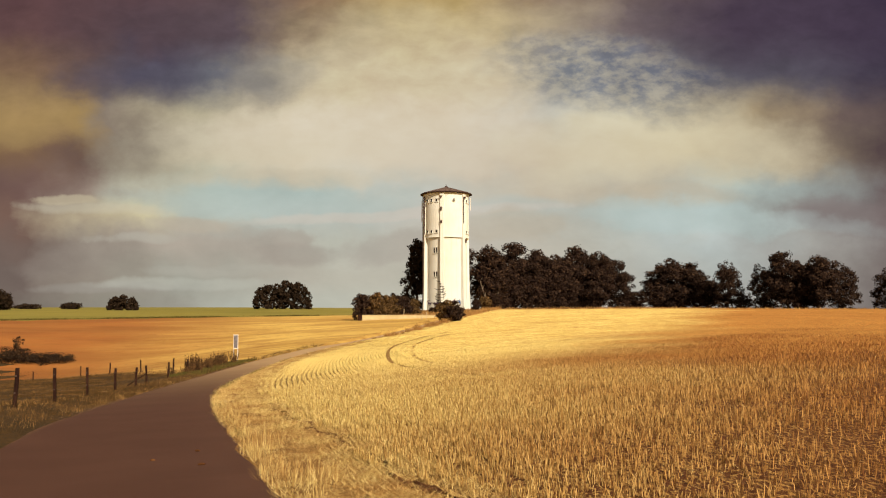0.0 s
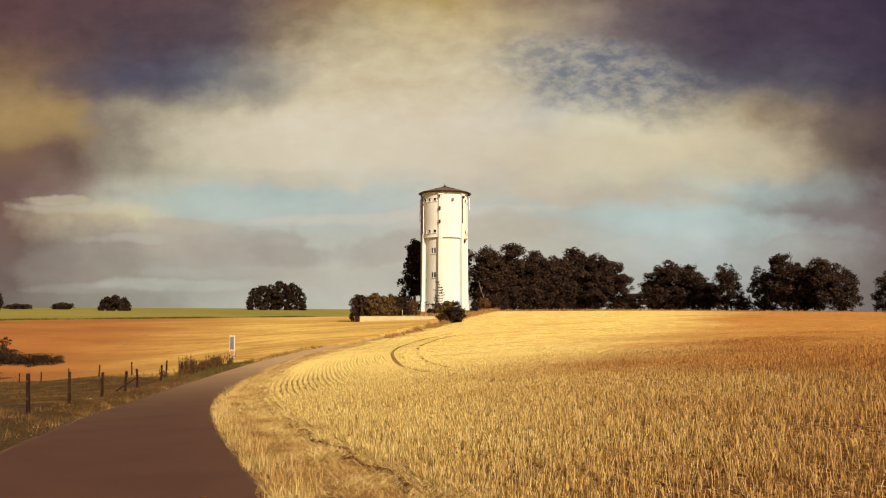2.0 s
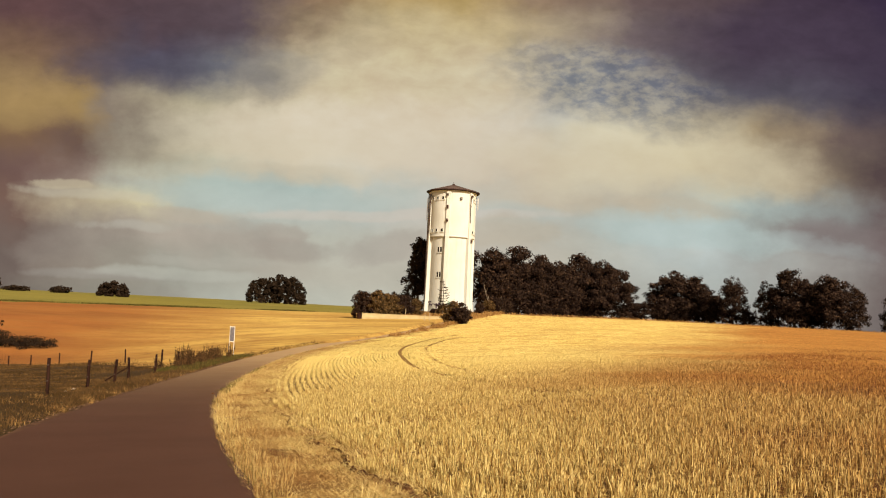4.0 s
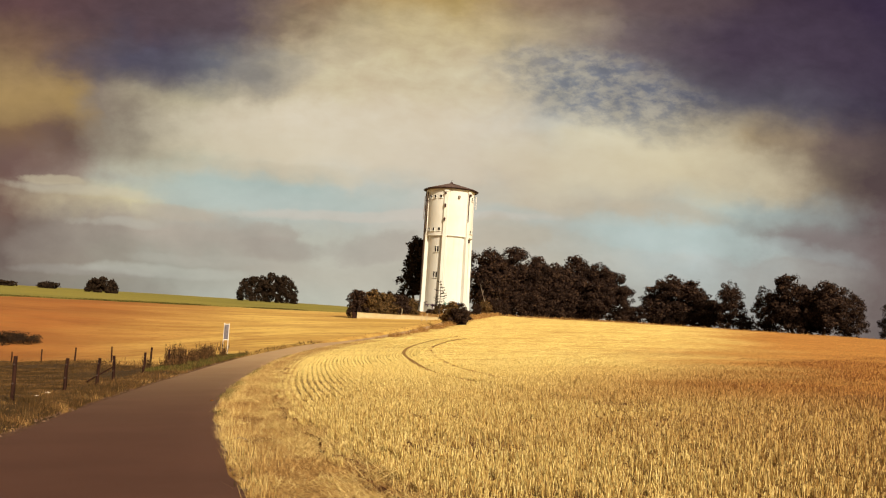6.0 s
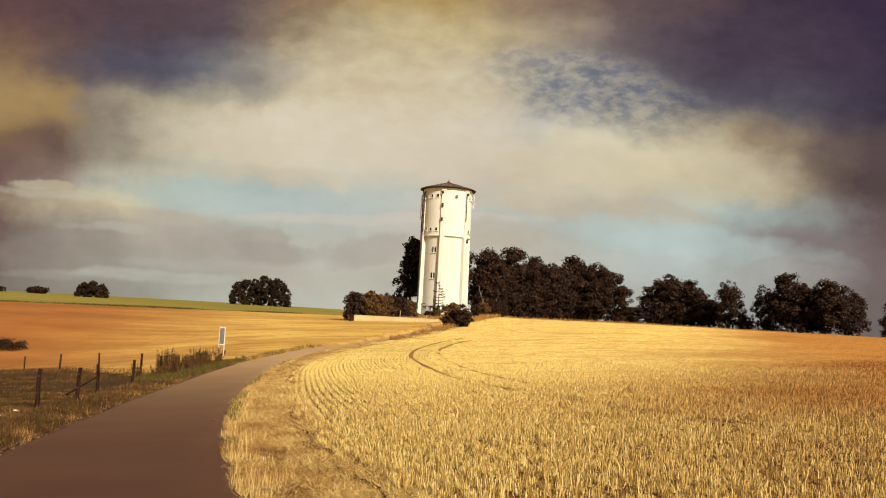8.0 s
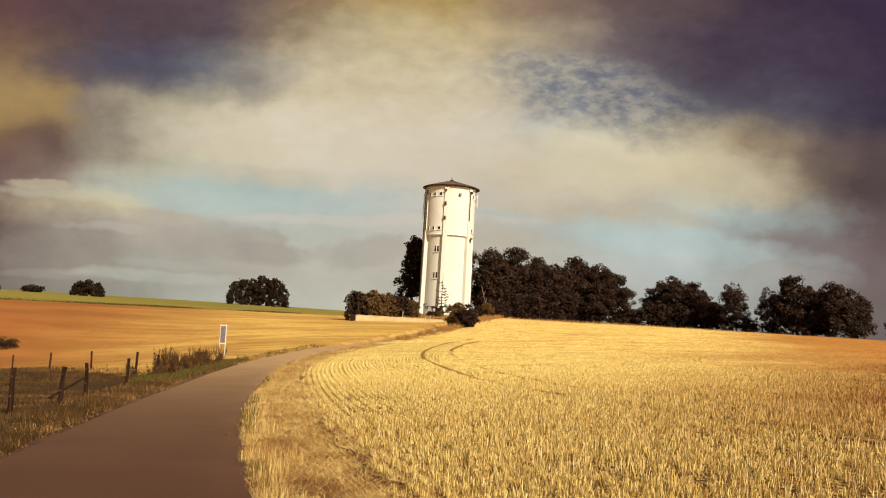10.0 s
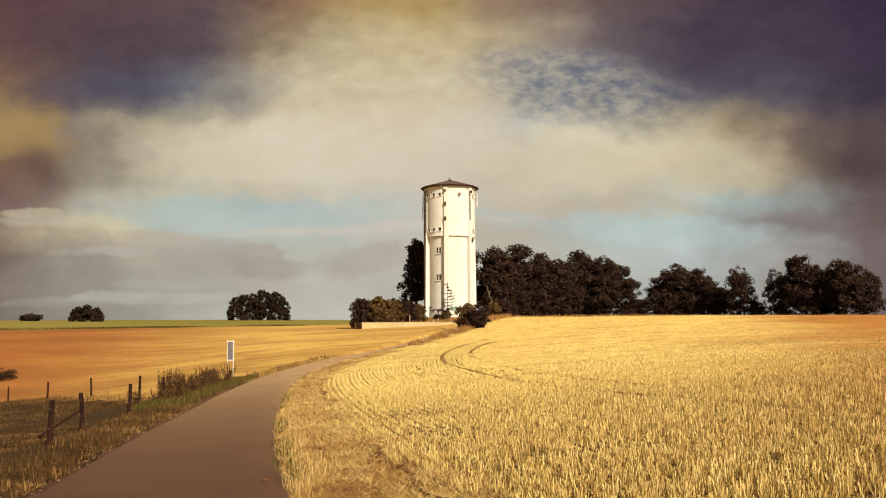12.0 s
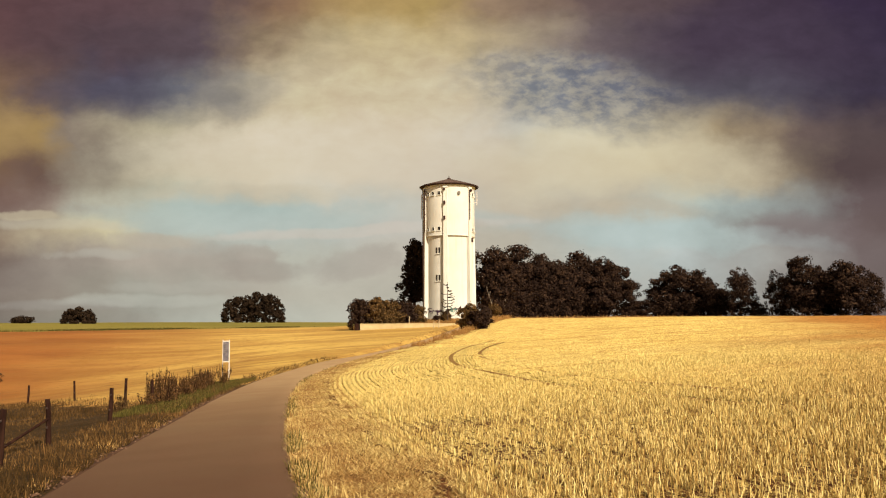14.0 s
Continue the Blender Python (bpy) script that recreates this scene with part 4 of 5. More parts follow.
def build_edge_gravel():
    """Pebbles and crumbs of asphalt along the lane's worn edges."""
    n = 1500
    y = 6 + 70 * RNG.random(n) ** 1.3
    left = RNG.random(n) < 0.7
    o = np.where(left, -left_half(y) + RNG.normal(0.02, 0.10, n), HALF + 0.10 + RNG.normal(0, 0.05, n))
    xc, s = lane(y)
    x = xc + o * np.sqrt(1 + s * s)
    r = RNG.uniform(0.006, 0.020, n) * (1 + y / 60)
    at = np.stack([x, y, height(x, y) + 0.022 + 0.4 * r], 1)
    corners = np.array([(1.3, 0, 0), (0, 1, 0), (-1.2, 0.1, 0), (0, -1, 0.1), (0.1, 0, 0.8), (0, 0, -0.8)])
    verts = (at[:, None] + corners[None] * r[:, None, None] * RNG.uniform(0.7, 1.2, (n, 6, 1))).reshape(-1, 3)
    tri = np.array([(0, 1, 4), (1, 2, 4), (2, 3, 4), (3, 0, 4), (1, 0, 5), (2, 1, 5), (3, 2, 5), (0, 3, 5)])
    me = sheet("edge_gravel", verts, (np.arange(n)[:, None, None] * 6 + tri[None]).reshape(-1, 3), [GRAVEL])
    tagged(new("edge_gravel", me), "reddish pebbles and crumbs along the lane's worn edge", "gravel", kind="stuff")


build_crop_edge()
build_straw_heaps()
build_edge_gravel()
build_torn_edge()
build_stubble()
build_far_rows()
build_straw()
build_verge()
build_dry_strip()


# ---- the water tower ----
TOWER = (-5.25, 245.0)
FOOT = float(height(*TOWER)) - 0.2
EAVE, BELT = 37.3 - FOOT, 25.5 - FOOT
PIERS = [radians(-9.5 + 60 * k) for k in range(6)]      # 0 faces the lane, positive to the right


def on_wall(angle, r, z):
    return Vector((r * math.sin(angle), -r * math.cos(angle), z))


def facing(angle):
    """Turn that takes -y to the outward way at an angle."""
    return Matrix.Rotation(angle, 3, "Z")


def build_tower():
    t = thing("water_tower", (TOWER[0], TOWER[1], FOOT), "tall cream-white rendered water tower with a dark conical roof", "water tower")
    bm = bmesh.new()
    lathe(bm, [(5.45, 0), (5.42, BELT - 0.5), (5.45, BELT - 0.35), (5.45, BELT + 0.3)], 96)
    part("shaft", bm, RENDER_WHITE, t, smooth=True)
    bm = bmesh.new()
    lathe(bm, [(5.4, BELT - 0.02), (5.93, BELT), (5.95, BELT + 0.12), (5.93, BELT + 0.24), (5.88, BELT + 0.26), (5.88, EAVE - 0.5), (6.05, EAVE - 0.42), (6.08, EAVE - 0.1), (5.5, EAVE)], 96)
    part("tank_drum", bm, RENDER_WHITE, t, "slightly wider cream-white drum round the tank", smooth=False)
    for a in PIERS:
        bm = bmesh.new()
        f = facing(a)
        # a battered pier, leaning in as it rises
        rings = []
        for z, out, half in ((0, 6.58, 0.60), (2.3, 6.48, 0.58), (2.45, 6.41, 0.53), (BELT, 6.24, 0.51), (EAVE - 0.95, 6.20, 0.50), (EAVE - 0.9, 6.28, 0.58), (EAVE - 0.6, 6.28, 0.58), (EAVE - 0.45, 6.20, 0.50)):
            rings.append([bm.verts.new(f @ Vector((x, -y, z))) for x, y in ((-half, 5.2), (-half, out - 0.06), (-half + 0.06, out), (half - 0.06, out), (half, out - 0.06), (half, 5.2))])
        for lo, hi in zip(rings, rings[1:]):
            for k in range(5):
                bm.faces.new((lo[k], lo[k + 1], hi[k + 1], hi[k]))
        part("pier", bm, RENDER_WHITE, t)
    bm = bmesh.new()
    lathe(bm, [(5.2, EAVE - 0.12), (6.62, EAVE - 0.14), (6.72, EAVE - 0.06), (6.72, EAVE + 0.16), (6.6, EAVE + 0.22)], 96)
    part("eaves", bm, FASCIA, t, "dark painted eaves board", smooth=False)
    roof_top = 39.35 - FOOT
    bm = bmesh.new()
    lathe(bm, [(6.68, EAVE + 0.2), (0.35, roof_top), (0.0, roof_top + 0.02)], 48)
    roof = part("roof", bm, SLATE, t, "shallow cone of dark sheet roofing")
    for k in range(24):
        a = 2 * math.pi * k / 24
        bm = bmesh.new()
        rod(bm, on_wall(a, 6.66, EAVE + 0.23), on_wall(a, 0.4, roof_top + 0.02), 0.035, 0.035, 4)
        part("roof_seam", bm, SLATE, roof)
    bm = bmesh.new()
    lathe(bm, [(0.42, roof_top - 0.1), (0.42, roof_top + 0.22), (0.2, roof_top + 0.34), (0.0, roof_top + 0.36)], 12)
    rod(bm, (0, 0, roof_top + 0.3), (0, 0, roof_top + 0.95), 0.05, 0.03)
    box(bm, (0, 0, roof_top + 0.72), (0.4, 0.05, 0.05))
    part("finial", bm, FASCIA, roof)
    bm = bmesh.new()
    lathe(bm, [(6.78, EAVE - 0.02), (6.9, EAVE - 0.02), (6.9, EAVE + 0.1), (6.86, EAVE + 0.1), (6.86, EAVE + 0.02), (6.78, EAVE + 0.02)], 72)
    part("gutter", bm, FASCIA, t)
    # windows: three above, three below the tank, narrow pairs in the shaft
    for face in range(6):
        c = radians(20.5 + 60 * face)
        plain = face == 0
        if not plain:
            for z in (35.25 - FOOT, 27.1 - FOOT):
                for da in (-15.5, 0, 15.5):
                    window(t, c + radians(da), 5.88, z, 0.60, 0.70)
            for z in (22.2 - FOOT, 15.95 - FOOT):
                for da in (-3.6, 3.6):
                    window(t, c + radians(10 + da), 5.42, z, 0.48, 1.35, False)
                bm = bmesh.new()
                box(bm, on_wall(c + radians(10), 5.5, z - 0.83), (1.5, 0.26, 0.14), facing(c + radians(10)), 0.02)
                part("double_sill", bm, RENDER_WHITE, t)
    # floodlight high on the plain side
    a = radians(20.5)
    bm = bmesh.new()
    box(bm, on_wall(a, 6.15, 35.2 - FOOT), (0.55, 0.5, 0.7), facing(a), 0.08)
    rod(bm, on_wall(a, 5.8, 35.5 - FOOT), on_wall(a, 6.15, 35.4 - FOOT), 0.06, 0.06)
    part("floodlight", bm, GREY_METAL, t, "grey weathered floodlight")
    # rain pipes and aerials on the piers
    for a, z0, z1, r in ((PIERS[1] - 0.06, 29.2, 36.2, 6.32), (PIERS[5] + 0.10, 26.5, 36.5, 6.30), (PIERS[5] - 0.02, 8.0, 36.5, 6.46)):
        bm = bmesh.new()
        rod(bm, on_wall(a, r, z0 - FOOT), on_wall(a, r, z1 - FOOT), 0.12, 0.12, 8)
        for z in np.arange(z0 + 0.5, z1, 1.8):
            rod(bm, on_wall(a, r, z - FOOT), on_wall(a, r, z + 0.12 - FOOT), 0.17, 0.17, 8)
        part("rain_pipe", bm, FASCIA, t, "dark cast rain pipe")
    for a, z, r, hgt in ((PIERS[0] - 0.02, 32.9, 6.45, 0.9), (PIERS[0] - 0.02, 29.5, 6.45, 0.8), (PIERS[1] + 0.05, 24.6, 6.45, 0.9), (PIERS[0] - 0.03, 36.0, 6.45, 0.5), (PIERS[1], 36.0, 6.45, 0.5)):
        bm = bmesh.new()
        box(bm, on_wall(a, r, z - FOOT), (0.42, 0.3, hgt), facing(a), 0.04)
        rod(bm, on_wall(a, r - 0.5, z - FOOT), on_wall(a, r, z - FOOT), 0.05, 0.05)
        part("aerial_box", bm, FASCIA, t)
    for a, z in ((radians(82), 34.6), (radians(-80), 34.0), (radians(-86), 31.5)):
        bm = bmesh.new()
        rod(bm, on_wall(a, 6.5, z - 1.6 - FOOT), on_wall(a, 6.5, z + 1.6 - FOOT), 0.09, 0.09, 8)
        for dz in (-0.9, 0.9):
            rod(bm, on_wall(a, 5.9, z + dz - FOOT), on_wall(a, 6.5, z + dz - FOOT), 0.04, 0.04)
        part("aerial_rod", bm, SIGN_WHITE, t, "white rod aerial on brackets")
    bm = bmesh.new()
    a = radians(-78)
    box(bm, on_wall(a, 6.6, 3.0), (1.6, 1.9, 0.16), facing(a), 0.03)
    part("door_canopy", bm, RENDER_WHITE, t, "small flat canopy over the side door")
    # base course, door canopy and sprayed paint
    bm = bmesh.new()
    lathe(bm, [(5.62, 0), (5.62, 1.5), (5.53, 1.58), (5.4, 1.58)], 64)
    part("base_course", bm, RENDER_WHITE, t)
    paint = [(-58, 1.9, 1.5, 1.3, PAINT_DARK), (-40, 1.6, 2.1, 1.0, PAINT_DARK), (-25, 1.5, 1.6, 0.9, PAINT_DARK), (8, 2.0, 1.4, 1.0, PAINT_TEAL), (22, 2.1, 1.3, 0.9, PAINT_DARK), (38, 2.2, 1.3, 1.3, PAINT_BLUE)]
    for deg, z, w, h, m in paint:
        a = radians(deg)
        bm = bmesh.new()
        r = random.Random(deg)
        for k in range(11):
            p, q = r.uniform(-w / 2, w / 2), r.uniform(-h / 2, h / 2)
            p2, q2 = p + r.uniform(-0.6, 0.6), q + r.uniform(-0.5, 0.5)
            f = facing(a)
            rod(bm, on_wall(a, 5.66 if z < 1.5 else 5.6, z) + f @ Vector((p, 0, q)), on_wall(a, 5.66 if z < 1.5 else 5.6, z) + f @ Vector((p2, 0, q2)), 0.10, 0.10, 5)
        tagged(part("sprayed_paint", bm, m, t, "loose sprayed paint strokes"), kind="stuff")
    return t


def window(t, a, r, z, w, h, sill=True):
    f = facing(a)
    bm = bmesh.new()
    box(bm, on_wall(a, r - 0.03, z), (w, 0.12, h), f)
    win = part("window", bm, DARK_GLASS, t, "small dark window")
    bm = bmesh.new()
    for dx in (-w / 2 - 0.015, w / 2 + 0.015):
        box(bm, on_wall(a, r + 0.02, z) + f @ Vector((dx, 0, 0)), (0.03, 0.1, h + 0.06), f)
    box(bm, on_wall(a, r + 0.02, z + h / 2 + 0.015), (w, 0.1, 0.03), f)
    part("window_frame", bm, RENDER_WHITE, win)
    if sill:
        bm = bmesh.new()
        box(bm, on_wall(a, r + 0.06, z - h / 2 - 0.16), (w + 0.5, 0.26, 0.12), f, 0.02)
        part("window_sill", bm, RENDER_WHITE, win)


build_tower()


# ---- trees and shrubs ----
def crown_mesh(name, lobes, leaves, size, mat, seed, hollow=0.72):
    """Leaf clumps scattered through the outer part of several lobes (centre, radii)."""
    g = np.random.default_rng(seed)
    vol = np.array([np.prod(r) ** (2 / 3) for _, r in lobes])
    pick = g.choice(len(lobes), leaves, p=vol / vol.sum())
    c = np.array([l[0] for l in lobes])[pick]
    r = np.array([l[1] for l in lobes])[pick]
    d = g.normal(size=(leaves, 3))
    d /= np.linalg.norm(d, axis=1)[:, None]
    ph = g.uniform(0, 6.28, 6)
    lump = 1 + 0.13 * np.sin(5 * d[:, 0] + ph[pick % 6]) * np.sin(5 * d[:, 2] + ph[(pick + 2) % 6]) + 0.09 * np.sin(11 * d[:, 1] + ph[(pick + 1) % 6]) * np.sin(10 * d[:, 2])
    rad = (hollow + (1 - hollow) * g.random(leaves) ** 0.5) * lump
    p = c + d * r * rad[:, None] + g.normal(0, size * 0.35, (leaves, 3))
    # each clump faces roughly away from its bough's middle
    n = d + g.normal(0, 0.42, (leaves, 3)) + np.array((0, 0, 0.25))
    n /= np.linalg.norm(n, axis=1)[:, None]
    u = np.cross(n, g.normal(size=(leaves, 3)))
    u /= np.linalg.norm(u, axis=1)[:, None] + 1e-9
    v = np.cross(n, u)
    s = size * g.uniform(0.5, 1.25, leaves)[:, None]
    verts = np.stack([p - u * s * 0.7, p + v * s * 0.42, p + u * s * 0.7, p - v * s * 0.42], 1).reshape(-1, 3)
    return sheet(name, verts, np.arange(4 * leaves).reshape(-1, 4), [mat])


def build_tree(label, category, at, tall, wide, leaves=5200, mat=None, seed=1, trunk=0.16, lobes=18, low=0.12, bark=None, group="", size=None, squash=1.0, dome=False, lift=0.08, sparse=1.0):
    """A tapered trunk with limbs and a crown of many leaf clumps; tall and wide in metres, low: where the crown begins."""
    g = random.Random(seed)
    t = thing("tree" if category == "tree" else "shrub", (at[0], at[1], float(height(at[0], at[1])) - 0.15), label, category, group)
    r0 = tall * trunk * 0.12
    bm = bmesh.new()
    bend = [Vector((g.uniform(-0.02, 0.02) * tall * k, g.uniform(-0.02, 0.02) * tall * k, tall * 0.72 * k / 5)) for k in range(6)]
    for k in range(5):
        rod(bm, bend[k], bend[k + 1], r0 * (1 - k * 0.17) * (1.25 if k == 0 else 1), r0 * (1 - (k + 1) * 0.17), 8)
    shape = []
    mid, up = tall * (0.5 + low * 0.5), tall * (0.5 - low * 0.5)
    for k in range(lobes):
        f = (k + 0.5) / lobes
        a, e = 2.4 * k + g.uniform(-0.5, 0.5), math.asin(max(-1, min(1, 2 * f - 1 + g.uniform(-0.08, 0.08))))
        far = g.uniform(0.45, 0.80)
        wideness = 0.5 * wide * (1 - 0.18 * squash * max(0, math.sin(e)))
        c = Vector((far * wideness * math.cos(e) * math.cos(a), far * wideness * math.cos(e) * math.sin(a), mid + far * up * math.sin(e)))
        rr = wide * g.uniform(0.15, 0.23)
        rz = min(rr, up * 0.5) * g.uniform(0.8, 1.1)
        if dome:
            e = math.asin(min(1.0, (0.02 + f) ** 1.35))
            c = Vector((0.80 * 0.5 * wide * math.cos(e) ** 0.7 * math.cos(a), 0.80 * 0.5 * wide * math.cos(e) ** 0.7 * math.sin(a), tall * (lift + (0.84 - lift) * math.sin(e) ** 1.1)))
            rr, rz = wide * g.uniform(0.10, 0.14), tall * g.uniform(0.12, 0.17)
        # each limb carries several smaller clumps
        for _ in range(9):
            d = Vector((g.gauss(0, 1), g.gauss(0, 1), g.gauss(0.25, 0.9))).normalized()
            small = g.uniform(0.27, 0.55)
            small *= sparse
            shape.append(((c.x + d.x * rr * 0.75, c.y + d.y * rr * 0.75, c.z + d.z * rz * 0.75), (rr * small, rr * small, rz * small * 0.9)))
        j = min(4, max(1, int(4 * f) + 1))
        if f > 0.25:
            rod(bm, bend[j], bend[j].lerp(c, 0.85), r0 * 0.42, r0 * 0.12, 5)
    if sparse == 1.0:
        shape.append(((0, 0, mid), (wide * 0.24, wide * 0.24, up * 0.55)))
    part("trunk", bm, bark or BARK, t)
    me = crown_mesh("crown", shape, leaves, size or tall * 0.045, mat or LEAF, seed)
    ob = new("crown", me)
    ob.parent = t
    return t


WOOD = [  # x, y, height, width
    (6.5, 262, 20.4, 14), (15, 292, 20.8, 16), (24, 318, 21.6, 16), (32, 338, 23, 16), (41, 350, 25, 19), (50, 352, 24.4, 17), (59, 365, 19, 14), (67, 375, 8, 14),
    (83, 384, 24.5, 22), (93, 382, 20.5, 17), (96, 372, 13, 11), (105.5, 357, 6, 7), (101, 363, 20, 14.5), (112, 350, 17.5, 14.5), (117.5, 342, 22.5, 18), (126, 336, 22, 17), (134.5, 336, 18, 14),
    (152, 335, 15.5, 16), (163, 336, 19, 18), (10, 278, 17, 14), (19, 305, 18, 15), (28, 332, 18, 15), (36, 352, 16, 17), (46, 364, 17, 17), (84, 392, 14, 18), (125, 352, 13, 18)]
OPEN = {12, 13, 16, 17, 18}      # thinner crowns with daylight between the boughs
models = [build_tree("broad dark-green deciduous tree at the edge of the wood", "tree", (6.5, 259), 20, 14, 17000, LEAF, 20 + k, low=-0.16 if k % 2 else -0.10, lobes=24, group="trees of the wood", size=0.46) for k in range(5)]
models += [build_tree("open-crowned dark tree with daylight between its boughs", "tree", (6.5, 259), 20, 14, 11000, LEAF, 31 + k, trunk=0.2, low=-0.12, lobes=22, group="trees of the wood", size=0.46, sparse=0.9) for k in range(2)]
placed = set()
for k, (x, y, tall, wide) in enumerate(WOOD):
    pick = 5 + k % 2 if k in OPEN else k % 5
    spot = pose(x, y, float(height(x, y)) - 0.2, 0, 0, (k * 77) % 360) @ Matrix.Diagonal((wide / 13.4, wide / 13.4, tall / 19.4, 1))
    tree = copy_thing(models[pick], pose(0, 0, 0)) if pick in placed else models[pick]
    placed.add(pick)
    tree.matrix_basis = spot

build_tree("slender drooping birch tree close behind the tower", "tree", (-13.2, 256), 23.4, 9.4, 9000, LEAF_DARK, 51, low=-0.05, lobes=30, size=0.55, squash=4.2)
build_tree("spreading twin-crowned oak alone in the far field", "tree", (-108, 506), 14.0, 18, 7000, LEAF_DARK, 61, low=-0.06, lobes=34, size=0.75, dome=True, sparse=0.86)
build_tree("spreading twin-crowned oak alone in the far field", "tree", (-92.6, 507), 15.2, 17, 7000, LEAF_DARK, 62, low=-0.02, lobes=34, size=0.75, dome=True, sparse=0.86)
build_tree("spreading oak alone in the far field", "tree", (-100, 511), 16.2, 17, 6000, LEAF_DARK, 67, low=-0.05, lobes=30, size=0.75, dome=True, lift=0.38, sparse=0.8)
build_tree("low rounded tree on the skyline", "tree", (-150, 403), 6.8, 13.4, 8500, LEAF_DARK, 63, low=-0.15, lobes=34, size=0.55, dome=True)
build_tree("small low tree on the skyline", "tree", (-202, 470), 3.4, 11, 2500, LEAF_DARK, 64, low=-0.1, lobes=16, size=0.6, squash=0.3)
build_tree("low hedge clump on the skyline", "shrub", (-223.5, 470), 2.6, 14, 2500, LEAF_DARK, 65, low=-0.15, lobes=18, size=0.6, squash=0.1)
build_tree("broad dark tree on the skyline", "tree", (-204, 400), 9, 15, 4500, LEAF_DARK, 66, low=-0.05, lobes=18, size=0.8)

build_tree("thin tree with a pale bare trunk before the wood", "tree", (4.9, 257), 13, 5, 900, LEAF, 71, trunk=0.12, low=0.45, lobes=10, bark=PALE_BARK, size=0.5)
build_tree("thin tree with a pale bare trunk before the wood", "tree", (8.6, 261), 12, 5, 900, LEAF, 72, trunk=0.12, low=0.45, lobes=10, bark=PALE_BARK, size=0.5)

# shrubs by the tower and in the field
for k, (x, y, tall, wide, m) in enumerate([(-22.6, 203.5, 6.6, 5.4, LEAF), (-20.0, 204, 6.9, 4.8, LEAF_WARM), (-17.2, 206, 6.2, 5.4, LEAF_WARM), (-14.2, 211, 5.6, 4.8, LEAF), (-12.2, 214, 4.4, 3.6, LEAF_WARM),
                                           (-16.5, 222, 5.6, 6, LEAF_DARK)]):
    build_tree("leafy round shrub in the hedge beside the tower" if m is not LEAF_WARM else "rust-tinged leafy shrub in the hedge beside the tower", "shrub", (x, y), tall, wide, 7000, m, 80 + k, low=-0.1, lobes=18, size=0.27, group="hedge shrubs")
for k, (x, y, tall, wide) in enumerate([(-3.9, 172, 4.4, 3.4), (-2.0, 170, 3.6, 3.8), (-3.0, 174, 3.4, 2.6), (-8.0, 230, 1.3, 2.6), (-6.5, 220.5, 3.0, 2.2), (2.5, 236, 3.4, 2.6), (5.0, 246, 4.0, 3.6), (9, 252, 4.6, 4.2)]):
    build_tree("dense dark-green bush on the dry bank", "shrub", (x, y), tall, wide, 5000, LEAF_WARM if k in (0, 2, 4, 6) else LEAF, 95 + k, low=-0.1, lobes=14, size=0.24, group="bank bushes")
for k, (x, y, tall, wide) in enumerate([(-61.5, 137.2, 1.5, 7.5), (-66.5, 137.6, 2.1, 8), (-72, 138.4, 2.4, 9), (-78, 139, 2.5, 9)]):
    build_tree("low dark bramble thicket in the harvested field", "shrub", (x, y), tall, wide, 6000, LEAF_DARK, 110 + k, low=-0.65, lobes=20, size=0.17, group="bramble thicket", squash=0.1)
build_tree("thin young tree rising from the bramble thicket", "tree", (-67, 137.6), 4.6, 1.8, 700, LEAF_DARK, 116, low=0.2, lobes=6, size=0.16)


def build_sapling():
    x, y = -6.2, 219.5
    t = thing("sapling", (x, y, float(height(x, y)) - 0.1), "thin sparse young conifer in front of the tower", "tree")
    g = random.Random(4)
    tall = 8.4
    bm = bmesh.new()
    rod(bm, (0, 0, 0), (0.06, 0, tall * 0.5), 0.13, 0.09, 6)
    rod(bm, (0.06, 0, tall * 0.5), (0.0, 0.05, tall), 0.09, 0.03, 6)
    part("trunk", bm, BARK, t)
    # sparse tiers of long boughs that droop and lift again at the tips
    for k in range(11):
        z = 1.6 + k * 0.62
        for j in range(3 if k < 9 else 2):
            bm = bmesh.new()
            a = g.uniform(0, 6.28)
            reach = 2.7 * (1 - z / (tall + 1.0)) * g.uniform(0.65, 1.25) + 0.25
            way = Vector((math.cos(a), math.sin(a), 0))
            mid, tip = way * reach * 0.6 + Vector((0, 0, z - 0.08 * reach)), way * reach + Vector((0, 0, z + 0.16 * reach))
            rod(bm, (0, 0, z), mid, 0.05, 0.04, 4)
            rod(bm, mid, tip, 0.04, 0.02, 4)
            for _ in range(9):
                q = Vector((0, 0, z)).lerp(mid, g.uniform(0.5, 1)) if g.random() < 0.4 else mid.lerp(tip, g.random())
                rod(bm, q, q + Vector((g.uniform(-0.28, 0.28), g.uniform(-0.28, 0.28), g.uniform(-0.12, 0.16))), 0.085, 0.04, 3)
            part("branch", bm, LEAF_DARK, t)


build_sapling()


# ---- wall, sign and fences ----
def build_wall():
    t = thing("retaining_wall", (-14.2, 201.2, 2.7), "low pale concrete retaining wall below the grassy bank", "wall")
    n, x0, x1 = 6, -8.3, 9.3
    step = (x1 - x0) / n
    for k in range(n):
        bm = bmesh.new()
        xa = x0 + step * (k + 0.5)
        box(bm, (xa, 0, 0.85), (step - 0.008, 0.5, 2.2), None, 0.012)
        part("wall_panel", bm, WALL_STONE, t)
    bm = bmesh.new()
    box(bm, ((x0 + x1) / 2, 0, 2.0), (x1 - x0 + 0.1, 0.62, 0.14), None, 0.03)
    part("coping", bm, WALL_STONE, t)
    bm = bmesh.new()
    box(bm, (x0 - 0.55, -0.2, 0.8), (0.75, 0.7, 2.6), None, 0.08)
    part("end_post", bm, POST_WOOD, t, "dark weathered end post")


build_wall()


